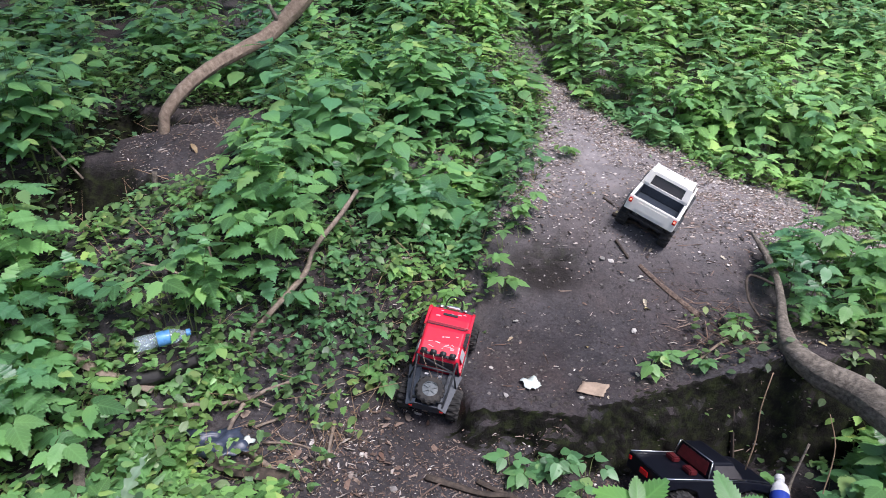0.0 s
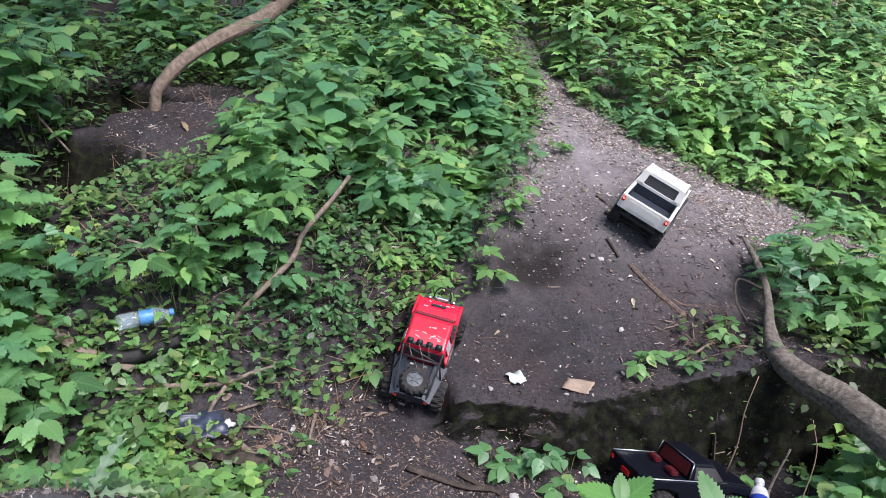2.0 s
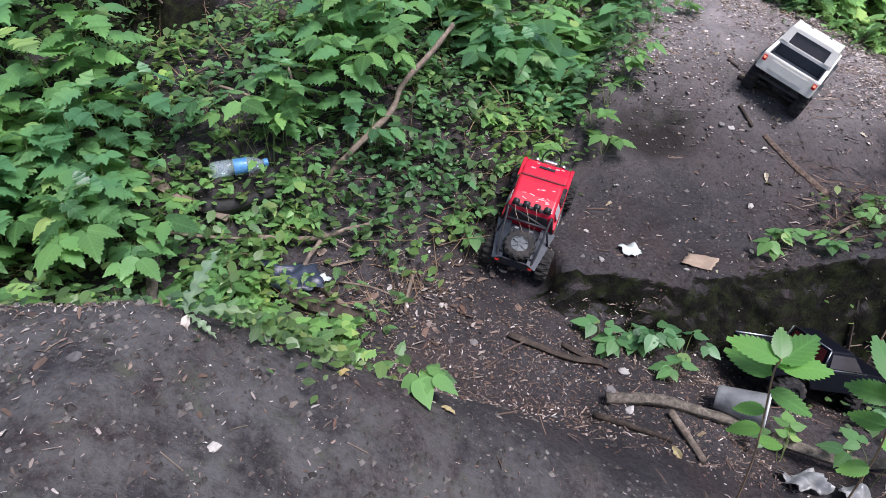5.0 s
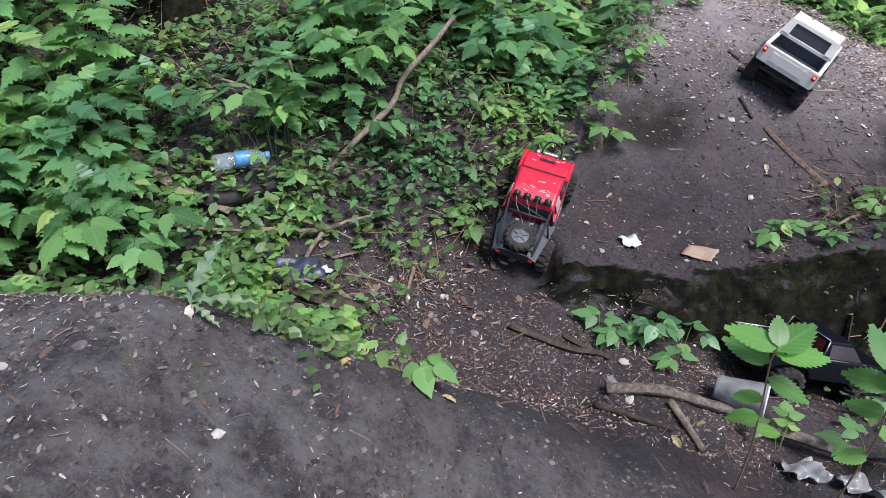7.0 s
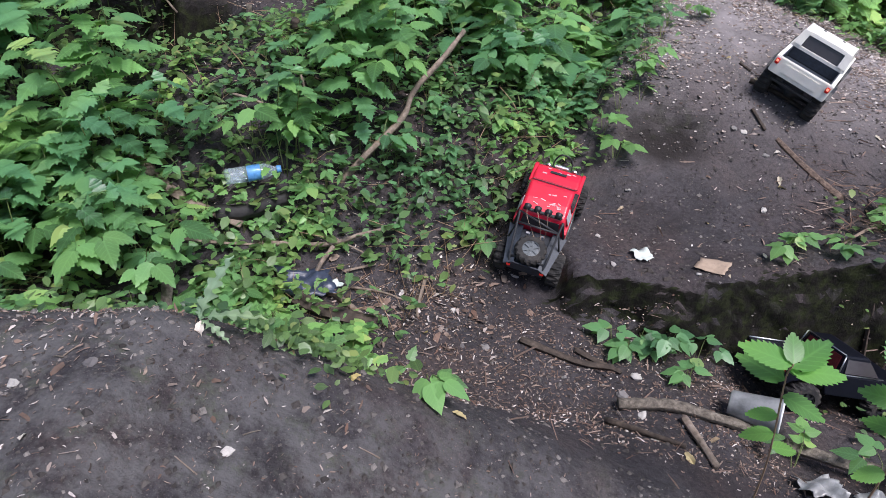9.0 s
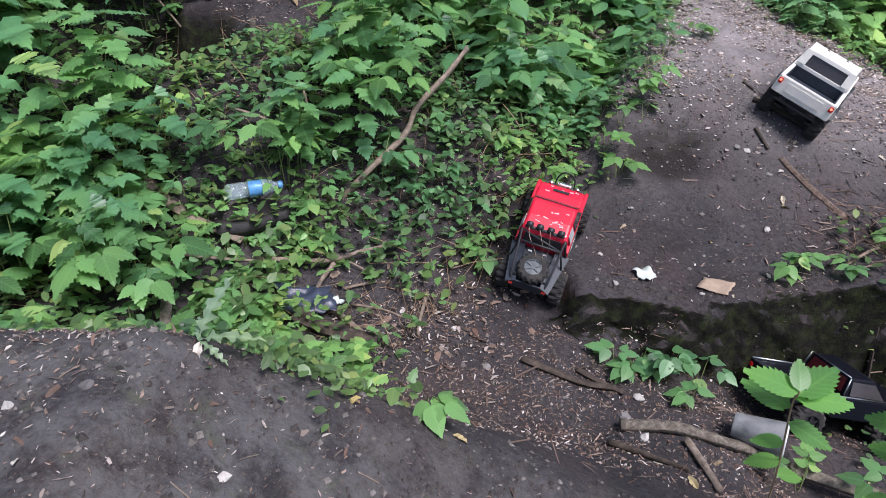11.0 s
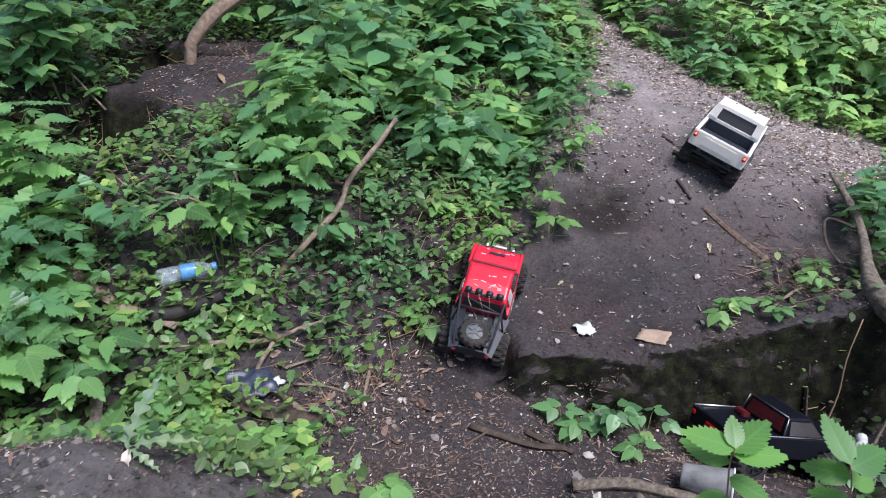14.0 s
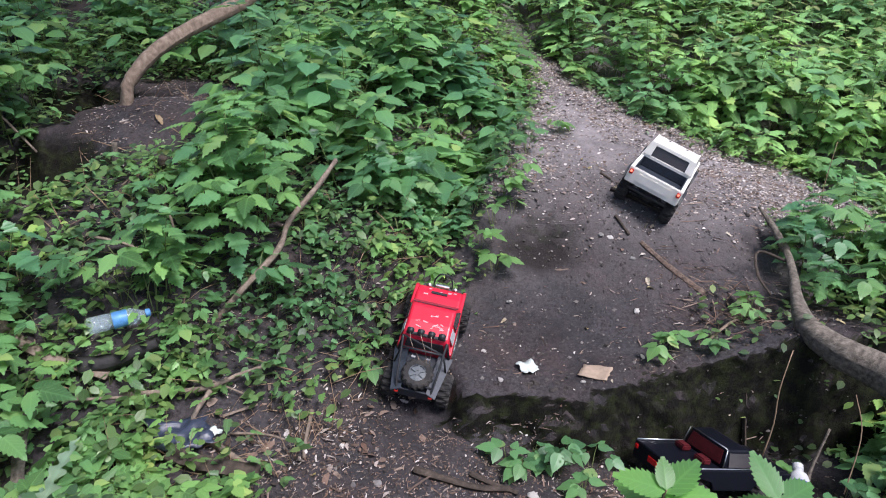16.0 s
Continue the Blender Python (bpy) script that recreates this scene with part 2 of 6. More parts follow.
BARK = wood_material("bark_brown", (0.110, 0.080, 0.060), (0.240, 0.175, 0.130), (0.38, 0.30, 0.235))
WOOD_GREY = wood_material("weathered_wood", (0.034, 0.028, 0.021), (0.145, 0.122, 0.098), (0.30, 0.26, 0.21), scale=55.0, depth=0.008)
STICK = wood_material("stick_wood", (0.095, 0.072, 0.056), (0.22, 0.17, 0.132), (0.36, 0.30, 0.25))
LOOSE_BARK = wood_material("flaking_root", (0.045, 0.030, 0.024), (0.13, 0.088, 0.066), (0.27, 0.20, 0.155), scale=70.0, depth=0.006)
STICK_DARK = wood_material("dark_stick_wood", (0.020, 0.015, 0.012), (0.055, 0.040, 0.030), (0.12, 0.09, 0.07))
LITTER = random_material("litter", (0.16, 0.125, 0.105), (0.34, 0.28, 0.245), (0.48, 0.42, 0.385), (0.66, 0.61, 0.58), (0.28, 0.205, 0.170))
LITTER_DARK = random_material("litter_dark", (0.045, 0.033, 0.028), (0.11, 0.070, 0.052), (0.19, 0.125, 0.096), (0.30, 0.225, 0.180), (0.15, 0.085, 0.060))
DEAD_LEAF = random_material("dead_leaf", (0.30, 0.22, 0.13), (0.50, 0.43, 0.33), (0.42, 0.33, 0.12), (0.62, 0.57, 0.50))
PEBBLE = random_material("pebble", (0.20, 0.19, 0.18), (0.42, 0.40, 0.37), (0.60, 0.56, 0.52), (0.12, 0.11, 0.11), rough=0.7)
CLOD = plain("clod", (0.055, 0.046, 0.042), 0.95, wear=0.4, scale=60, bump=0.6, depth=0.004)
WHITE_BODY = plain("white_lexan", (0.86, 0.83, 0.76), 0.40, wear=0.05, scale=30, bump=0.05)
RED_BODY = plain("red_lexan", (0.60, 0.014, 0.040), 0.34, wear=0.12, scale=25, bump=0.05, coat=0.1)
BLACK_BODY = plain("black_lexan", (0.005, 0.006, 0.011), 0.42, wear=0.2, scale=25, bump=0.05, spec=0.22)
BLACK = plain("black_plastic", (0.018, 0.019, 0.022), 0.5, wear=0.3, scale=90)
LINER = plain("bed_liner", (0.024, 0.032, 0.046), 0.55, wear=0.3, scale=120, bump=0.3)
RUBBER = plain("rubber", (0.020, 0.019, 0.019), 0.85, wear=0.35, scale=70, bump=0.3, dirt=(0.07, 0.06, 0.052))
SILVER = plain("bare_metal", (0.55, 0.55, 0.56), 0.3, 1.0, scale=80, bump=0.05)
RED_METAL = plain("red_anodised", (0.60, 0.02, 0.03), 0.3, 0.7, scale=80, bump=0.05)
SCRAPE = plain("scraped_white", (0.60, 0.36, 0.38), 0.6, wear=0.25, scale=150)
STICKER = plain("sticker_grey", (0.42, 0.43, 0.44), 0.5, wear=0.25, scale=90)
RIM_GREY = plain("dark_grey_rim", (0.085, 0.10, 0.11), 0.45, wear=0.3, scale=90)
STICKER_GREEN = plain("sticker_green", (0.04, 0.09, 0.05), 0.5, scale=90)
WINDOW = plain("smoked_window", (0.05, 0.045, 0.05), 0.12, scale=30, bump=0.0)
TAIL_RED = plain("tail_lens_red", (0.55, 0.02, 0.02), 0.2, scale=200)
TAIL_DARK = plain("dark_red_plastic", (0.085, 0.010, 0.013), 0.4, wear=0.3, scale=60)
TAIL_ORANGE = lamp_material("tail_lamp_orange", (1.0, 0.34, 0.22), 0.6)
TAIL_GLOW = lamp_material("tail_lamp_red", (0.7, 0.04, 0.03), 0.25)
PET = glass_material("clear_plastic", (0.62, 0.74, 0.80), 0.12)
LABEL_BLUE = plain("blue_label", (0.10, 0.30, 0.62), 0.35, wear=0.25, scale=60, coat=0.3)
LABEL_NAVY = plain("navy_label", (0.02, 0.05, 0.32), 0.4, wear=0.2, scale=60)
WHITE_PLASTIC = plain("white_plastic", (0.60, 0.61, 0.62), 0.4, wear=0.2, scale=50, dirt=(0.24, 0.21, 0.18))
FILM = plain("dirty_film", (0.27, 0.275, 0.275), 0.3, wear=0.4, scale=40, dirt=(0.12, 0.10, 0.085))
PAPER = plain("white_paper", (0.56, 0.62, 0.58), 0.8, wear=0.10, scale=70, dirt=(0.48, 0.46, 0.40))
CARD = plain("cardboard", (0.36, 0.27, 0.20), 0.85, wear=0.2, scale=70, dirt=(0.20, 0.14, 0.10))
BAG_DARK = plain("dark_plastic_bag", (0.035, 0.045, 0.075), 0.35, wear=0.3, scale=40, bump=0.5, depth=0.006)
FOIL_RED = plain("red_wrapper", (0.60, 0.06, 0.09), 0.35, wear=0.3, scale=80)
TAR = plain("charred_tube", (0.014, 0.013, 0.013), 0.7, wear=0.4, scale=70, bump=0.6, depth=0.004)

# ---- shape of the land ----
def ss(a, b, v):
    """Smooth step from a to b."""
    t = np.clip((v - a) / (b - a), 0.0, 1.0)
    return t * t * (3 - 2 * t)


def bump(x, y, cx, cy, rx, ry, turn=0.0):
    c, s = math.cos(turn), math.sin(turn)
    u, v = (x - cx) * c + (y - cy) * s, -(x - cx) * s + (y - cy) * c
    return np.exp(-(u / rx) ** 2 - (v / ry) ** 2)


def pit(x, y, cx, cy, rx, ry):
    """A hole with steep sides and an uneven rim."""
    a = np.arctan2(y - cy, x - cx)
    k = 1 + 0.10 * np.sin(3 * a + 1) + 0.07 * np.sin(7 * a) + 0.03 * np.sin(13 * a + 2)
    return np.exp(-((((x - cx) / rx) ** 2 + ((y - cy) / ry) ** 2) / k ** 2) ** 2)


def bank_edge(y):
    """x of the foot of the overgrown bank beside the worn path, going up the path."""
    return np.interp(y, (0.9, 1.35, 1.6, 1.95, 2.2, 2.45, 2.75, 3.2, 3.5, 4.3, 5.5), (-0.42, -0.36, -0.22, -0.03, 0.12, 0.23, 0.32, 0.46, 0.51, 0.50, 0.47))


def crest_edge(x):
    """y at which the worn path ends and the far undergrowth begins."""
    return np.interp(x, (0.42, 0.52, 0.60, 0.72, 1.0, 1.5, 1.9, 2.6), (6.2, 5.2, 4.3, 3.68, 3.30, 3.03, 2.78, 2.48))


def ledge_line(x):
    """y of the dug earth step above the gully."""
    return np.interp(x, (0.0, 0.14, 0.28, 0.38, 0.45, 0.57, 0.76, 0.93, 1.3), (1.65, 1.667, 1.662, 1.645, 1.657, 1.70, 1.757, 1.79, 1.80)) + 0.005 * np.sin(x * 31.0 + 1.0)


def height(x, y):
    """Height of the bare ground, before the fine relief."""
    floor = -0.14 + 0.21 * np.maximum(0.15 - x, 0) - 0.10 * ss(0.35, 0.85, x)
    floor = floor - 0.10 * np.maximum(-0.75 - x, 0) - 0.085 * ss(1.36, 1.56, y) * ss(0.12, 0.5, x)
    # worn slope above the step
    top = 0.33 - 0.2 * (x - 0.36) + 0.12 * np.maximum(y - 2.5, 0)
    top = np.maximum(top, -0.1)
    slope = top * ss(1.92, 2.5, y) - 0.045 * bump(x, y, 0.40, 2.21, 0.15, 0.08) + 0.03 * bump(x, y, 0.44, 2.37, 0.15, 0.07)
    slope = slope + 0.085 * ss(0.75, 1.10, x) * ss(2.1, 1.8, y)
    slope = slope + 0.055 * bump(x, y, -0.02, 1.96, 0.16, 0.10)
    step = ss(-0.085, -0.002, y - ledge_line(x)) * ss(0.045, 0.12, x + 0.3 * (y - 1.6)) + ss(1.5, 2.0, y) * (1 - ss(0.045, 0.12, x + 0.3 * (y - 1.6)))
    upper = floor + (slope - floor) * np.clip(step, 0, 1)
    # overgrown bank
    d = bank_edge(y) - x
    up = 0.19 * ss(0.0, 0.20, d) + 0.13 * ss(0.15, 0.7, d) + 0.10 * ss(0.9, 2.2, d)
    up = up * ss(1.45, 2.15, y - 0.12 * ss(0.2, 0.8, d)) + 0.19 * ss(0.3, 0.95, d) * ss(1.2, 1.85, y) * (1 - 0.65 * ss(1.75, 2.4, y))
    base = np.minimum(upper, 0.02 + 0.36 * np.maximum(y - 2.85, 0) * ss(-0.55, 0.15, x))
    k = ss(-0.02, 0.15, d)
    z = upper * (1 - k) + base * k + up
    # bare mound at the leaning trunk, with its hollow
    z = z + 0.09 * bump(x, y, -1.00, 2.76, 0.30, 0.22) - 0.38 * pit(x, y, -1.40, 2.29, 0.28, 0.24) - 0.50 * pit(x, y, -1.43, 2.98, 0.20, 0.21)
    z = z - 0.05 * bump(x, y, 0.90, 2.66, 0.15, 0.09)
    # far bank
    e = y - crest_edge(x)
    far = np.where(x > 0.3, ss(0.0, 0.35, e), 0)
    z = z - 0.05 * far * ss(0.3, 1.0, x)
    z = z + 0.22 * np.clip(y - 3.9, 0, 14) * ss(0.6, -0.2, x) + (0.24 * np.clip(e - 0.15, 0, 14)) * ss(0.2, 0.9, x)
    # mound in front
    mid = np.interp(x, (-1.2, -0.85, -0.6, -0.35, 0.0, 0.4), (0.83, 0.84, 0.87, 0.93, 1.0, 1.0))
    m = np.interp(x, (-1.6, -0.9, -0.58, -0.35, -0.05, 0.15, 0.5, 1.2), (0.555, 0.555, 0.515, 0.37, 0.17, 0.06, -0.10, -0.16))
    m = np.maximum(m - floor, 0) * (1 - ss(-0.12, 0.30, y - mid))
    return z + m


# ---- mesh tools ----
def mesh_object(name, verts, faces, mat, uvs=None, smooth=True):
    me = bpy.data.meshes.new(name)
    me.from_pydata([tuple(v) for v in verts], [], [tuple(f) for f in faces])
    if uvs is not None:
        layer = me.uv_layers.new(name="UVMap")
        loop_vert = np.empty(len(me.loops), np.int32)
        me.loops.foreach_get("vertex_index", loop_vert)
        layer.data.foreach_set("uv", np.asarray(uvs, np.float32)[loop_vert].ravel())
    if smooth:
        me.polygons.foreach_set("use_smooth", [True] * len(me.polygons))
    me.materials.append(mat)
    me.update()
    return new(name, me)


def quad_mesh(name, verts, quads, mat, uvs=None, smooth=True):
    """A large mesh of quads from arrays."""
    me = bpy.data.meshes.new(name)
    me.vertices.add(len(verts))
    me.vertices.foreach_set("co", np.asarray(verts, np.float32).ravel())
    n = len(quads)
    me.loops.add(n * 4)
    me.loops.foreach_set("vertex_index", np.asarray(quads, np.int32).ravel())
    me.polygons.add(n)
    me.polygons.foreach_set("loop_start", np.arange(0, n * 4, 4, dtype=np.int32))
    if smooth:
        me.polygons.foreach_set("use_smooth", np.ones(n, bool))
    if uvs is not None:
        layer = me.uv_layers.new(name="UVMap")
        layer.data.foreach_set("uv", np.asarray(uvs, np.float32)[np.asarray(quads).ravel()].ravel())
    me.update(calc_edges=True)
    me.validate()
    me.materials.append(mat)
    return new(name, me)


def part(name, bm, mat, parent, label="", smooth=False, bevel=0.0):
    """Links a bmesh as one mesh object under a thing or a part."""
    if bevel:
        bmesh.ops.bevel(bm, geom=list(bm.edges), offset=bevel, segments=2, affect="EDGES", clamp_overlap=True)
    me = bpy.data.meshes.new(name)
    bm.to_mesh(me)
    bm.free()
    me.materials.append(mat)
    if smooth:
        me.polygons.foreach_set("use_smooth", [True] * len(me.polygons))
    ob = new(name, me)
    ob.parent = parent
    if label:
        tagged(ob, label)
    return ob


def box(w, d, h, at=(0, 0, 0), bm=None, top=(1, 1), shift=0.0, rot=None):
    """A box centred at `at`; top: taper of its upper face, shift: how far that face slides along y."""
    bm = bm or bmesh.new()
    vs = []
    for z, (kx, ky), s in ((-h / 2, (1, 1), 0), (h / 2, top, shift)):
        for x, y in ((-1, -1), (1, -1), (1, 1), (-1, 1)):
            v = Vector((x * w / 2 * kx, y * d / 2 * ky + s, z))
            if rot:
                v = rot @ v
            vs.append(bm.verts.new(v + Vector(at)))
    for f in ((3, 2, 1, 0), (4, 5, 6, 7), (0, 1, 5, 4), (1, 2, 6, 5), (2, 3, 7, 6), (3, 0, 4, 7)):
        bm.faces.new([vs[i] for i in f])
    return bm


def tube_arrays(points, radii, sides=8, ridge=0.0, seed=0):
    """A tube along a path: vertices, quads and uvs (u round, v along, in metres)."""
    rng = np.random.RandomState(seed)
    pts = [Vector(p) for p in points]
    verts, uvs, quads = [], [], []
    along, ref = 0.0, Vector((0.31, 0.17, 0.93))
    lobes = rng.uniform(-1, 1, (3, 2))
    for i, p in enumerate(pts):
        t = (pts[min(i + 1, len(pts) - 1)] - pts[max(i - 1, 0)]).normalized()
        a = t.cross(ref).normalized()
        b = t.cross(a)
        along += (p - pts[i - 1]).length if i else 0
        for j in range(sides + 1):
            an = 2 * math.pi * j / sides
            w = 1 + ridge * (lobes[0, 0] * math.sin(2 * an + 5 * along) + lobes[1, 0] * math.sin(3 * an + 3 * along + 1) + 0.6 * lobes[2, 0] * math.sin(5 * an - 9 * along))
            verts.append(p + (a * math.cos(an) + b * math.sin(an)) * radii[i] * w)
            uvs.append((radii[i] * an, along))
    for i in range(len(pts) - 1):
        for j in range(sides):
            k = i * (sides + 1) + j
            quads.append((k, k + 1, k + sides + 2, k + sides + 1))
    # closed ends
    for row, flip in ((0, True), (len(pts) - 1, False)):
        c = len(verts)
        verts.append(pts[row])
        uvs.append((0, 0))
        for j in range(sides):
            k = row * (sides + 1) + j
            quads.append((k + 1, k, c, c) if flip else (k, k + 1, c, c))
    return verts, quads, uvs


def curve_points(points, n):
    """n points along a smooth path through the given ones."""
    P = [Vector(p) for p in points]
    P = [2 * P[0] - P[1]] + P + [2 * P[-1] - P[-2]]
    out = []
    for i in range(n):
        s = i / (n - 1) * (len(P) - 3)
        k = min(int(s), len(P) - 4)
        u = s - k
        a, b, c, d = P[k:k + 4]
        out.append(0.5 * ((2 * b) + (c - a) * u + (2 * a - 5 * b + 4 * c - d) * u * u + (3 * b - a - 3 * c + d) * u ** 3))
    return out


def tube(name, points, r0, r1, mat, n=12, sides=8, ridge=0.12, rough=0.0, seed=0, parent=None, label=""):
    pts = curve_points(points, n)
    rng = random.Random(seed)
    radii = [r0 + (r1 - r0) * i / (n - 1) for i in range(n)]
    radii = [r * (1 + rng.uniform(-rough, rough)) for r in radii]
    v, q, uv = tube_arrays(pts, radii, sides, ridge, seed)
    ob = mesh_object(name, v, [tuple(dict.fromkeys(f)) for f in q], mat, uv)
    if parent:
        ob.parent = parent
    if label:
        tagged(ob, label)
    return ob


# ---- the ground: one sheet, finely cut where the camera passes ----
def fine_relief(x, y):
    p = Vector((x, y, 0.3))
    return 0.016 * noise.fractal(p * 4.5, 0.9, 2.1, 4) + 0.0035 * noise.noise(p * 38) + 0.0045 * noise.noise(p * 15) * float(ss(1.0, 0.8, y))


def spaced(lo, hi, step, far, growth=1.22):
    line = list(np.arange(lo, hi, step))
    d, a, b = step, line[-1], line[0]
    right, left = [], []
    while a < far:
        d *= growth
        a += d
        b -= d
        right.append(a)
        left.append(b)
    return np.array(left[::-1] + line + right)


gx, gy = spaced(-1.9, 2.1, 0.0135, 90), spaced(0.35, 4.0, 0.0135, 90)
gy = np.unique(np.concatenate([gy[(gy < 1.56) | (gy > 1.83)], np.arange(1.56, 1.83, 0.0045)]))
GX, GY = np.meshgrid(gx, gy)
GZ = height(GX, GY)
flat = np.stack([GX.ravel(), GY.ravel(), GZ.ravel()], 1)
near = (np.abs(flat[:, 0]) < 4) & (flat[:, 1] > -1) & (flat[:, 1] < 8)
for i in np.nonzero(near)[0]:
    flat[i, 2] += fine_relief(flat[i, 0], flat[i, 1])
# crumbling of the cut earth face
drop = flat[:, 1] - ledge_line(flat[:, 0])
face = near & (drop > -0.105) & (drop < 0.030) & (flat[:, 0] > 0) & (flat[:, 0] < 1.3)
for i in np.nonzero(face)[0]:
    p = Vector(flat[i])
    k = float(ss(-0.105, -0.06, drop[i]) * ss(0.030, 0.0, drop[i]))
    flat[i, 1] += k * (0.020 * noise.noise(p * 13) + 0.010 * noise.noise(p * 42) - 0.010 * float(ss(-0.03, -0.006, drop[i])))
    flat[i, 2] += k * (0.014 * noise.noise(p * 26 + Vector((5, 0, 0))) + 0.008 * noise.noise(p * 60))
nx, ny = len(gx), len(gy)
idx = np.arange(nx * ny).reshape(ny, nx)
quads = np.stack([idx[:-1, :-1], idx[:-1, 1:], idx[1:, 1:], idx[1:, :-1]], -1).reshape(-1, 4)
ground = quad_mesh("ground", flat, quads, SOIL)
SURFACE = flat[:, 2].reshape(ny, nx)


def ground_z(x, y):
    """Height of the finished ground, between the sheet's own points."""
    i, j = int(np.searchsorted(gx, x)) - 1, int(np.searchsorted(gy, y)) - 1
    u, v = (x - gx[i]) / (gx[i + 1] - gx[i]), (y - gy[j]) / (gy[j + 1] - gy[j])
    s = SURFACE
    return float((s[j, i] * (1 - u) + s[j, i + 1] * u) * (1 - v) + (s[j + 1, i] * (1 - u) + s[j + 1, i + 1] * u) * v)


tagged(ground, "bare dark trodden earth rising from a gully between overgrown banks", "ground", kind="structure")

# ---- plants ----
def leaf_shape(n, width, tooth, droop=0.22, fold=0.16, lobe=0.0):
    """Blade along +y, 1 long: vertices, quads, uvs. Two rows of n points each side of the midrib."""
    mid, left, right = [], [], []
    for i in range(n):
        t = i / (n - 1)
        w = width * 1.83 * t ** 0.55 * (1 - t) ** 0.85 if 0 < t < 1 else width * 0.012
        if 0 < i < n - 1:
            w *= (1 + tooth) if i % 2 else (1 - tooth)
            w *= 1 + lobe * math.cos(t * 3 * math.pi)
        z = -droop * t * t
        fwd = (0.05 if i % 2 else -0.02) * (tooth > 0)
        mid.append((0, t, z))
        left.append((-w, t + fwd * (0 < t < 1), z + fold * w - 0.5 * droop * w * t))
        right.append((w, t + fwd * (0 < t < 1), z + fold * w - 0.5 * droop * w * t))
    v = np.array(mid + left + right)
    q = []
    for i in range(n - 1):
        q.append((i, i + 1, n + i + 1, n + i))
        q.append((i + 1, i, 2 * n + i, 2 * n + i + 1))
    uv = np.stack([v[:, 0], v[:, 1]], 1)
    return v, np.array(q), uv


def lobed_leaf(outline, droop=0.16, fold=0.10):
    """Blade along +y, 1 long, with the pointed lobes and teeth of one half's outline of (x, y)."""
    n = len(outline)
    mid, left, right = [], [], []
    for i, (x, y) in enumerate(outline):
        m = min(max(y, 0.02 * i), 1.0)
        ripple = 0.02 if i % 2 else -0.015
        z = -droop * m * m
        mid.append((0, m, z))
        side = z + fold * x - 0.30 * x * x + ripple * (0 < i < n - 1)
        left.append((-x, y, side))
        right.append((x, y, side))
    v = np.array(mid + left + right)
    q = []
    for i in range(n - 1):
        q.append((i, i + 1, n + i + 1, n + i))
        q.append((i + 1, i, 2 * n + i, 2 * n + i + 1))
    return v, np.array(q), np.stack([v[:, 0], v[:, 1]], 1)


def narrowed(outline, k):
    return tuple((x * k, y) for x, y in outline)


JAGGED = ((0.008, 0.0), (0.12, -0.06), (0.27, -0.05), (0.30, 0.03), (0.44, 0.08), (0.37, 0.15), (0.46, 0.24), (0.33, 0.27), (0.27, 0.31), (0.38, 0.42), (0.45, 0.53), (0.33, 0.53), (0.34, 0.62), (0.23, 0.63), (0.25, 0.73), (0.15, 0.75), (0.13, 0.84), (0.06, 0.90), (0.004, 1.0))
OVATE = ((0.008, 0.0), (0.16, 0.00), (0.27, 0.06), (0.28, 0.13), (0.37, 0.18), (0.34, 0.25), (0.40, 0.33), (0.33, 0.38), (0.37, 0.47), (0.29, 0.51), (0.30, 0.60), (0.21, 0.65), (0.20, 0.74), (0.12, 0.78), (0.09, 0.88), (0.004, 1.0))
ROUGH = ((0.008, 0.0), (0.25, -0.02), (0.42, 0.14), (0.30, 0.28), (0.42, 0.46), (0.27, 0.53), (0.25, 0.70), (0.10, 0.80), (0.004, 1.0))
FINE_LEAF = lobed_leaf(narrowed(JAGGED, 0.80))
BROAD_LEAF = lobed_leaf(narrowed(OVATE, 0.80), droop=0.14)
FAR_LEAF = lobed_leaf(narrowed(ROUGH, 0.68), droop=0.16)
PLAIN_LEAF = lobed_leaf(narrowed(OVATE[::2] + OVATE[-1:], 0.85), droop=0.18)
ROUND_LEAF = leaf_shape(6, 0.42, 0.03, droop=0.10)



def nettle(rng, h, size):
    """Upright stalk with opposite pairs of toothed leaves: leaves as (place, heading, pitch, roll, length), stems as (path, radius)."""
    leaves, n = [], rng.randint(4, 6)
    la, ll = rng.uniform(0, 6.28), rng.uniform(0.0, 0.25) * h
    tip = Vector((math.cos(la) * ll, math.sin(la) * ll, h))
    turn = rng.uniform(0, 6.28)
    for i in range(n):
        u = 0.35 + 0.62 * i / (n - 1)
        p = tip * u
        p.z = h * u
        s = size * (0.75 + 0.45 * math.sin(math.pi * (0.2 + 0.65 * i / (n - 1)))) * rng.uniform(0.8, 1.15)
        for k in (0, 1):
            az = turn + i * 1.57 + k * 3.14159 + rng.uniform(-0.3, 0.3)
            out = Vector((-math.sin(az), math.cos(az), 0.25)) * s * 0.28
            leaves.append((p + out, az, rng.uniform(-0.38, 0.14), rng.uniform(-0.3, 0.3), s))
    for k in range(rng.randint(2, 3)):
        az = turn + k * 2.1
        leaves.append((tip.copy(), az, rng.uniform(-0.1, 0.6), rng.uniform(-0.3, 0.3), size * rng.uniform(0.45, 0.7)))
    return leaves, [([Vector((0, 0, -0.03)), tip * 0.5 + Vector((0, 0, 0.02)), tip], 0.0022)]


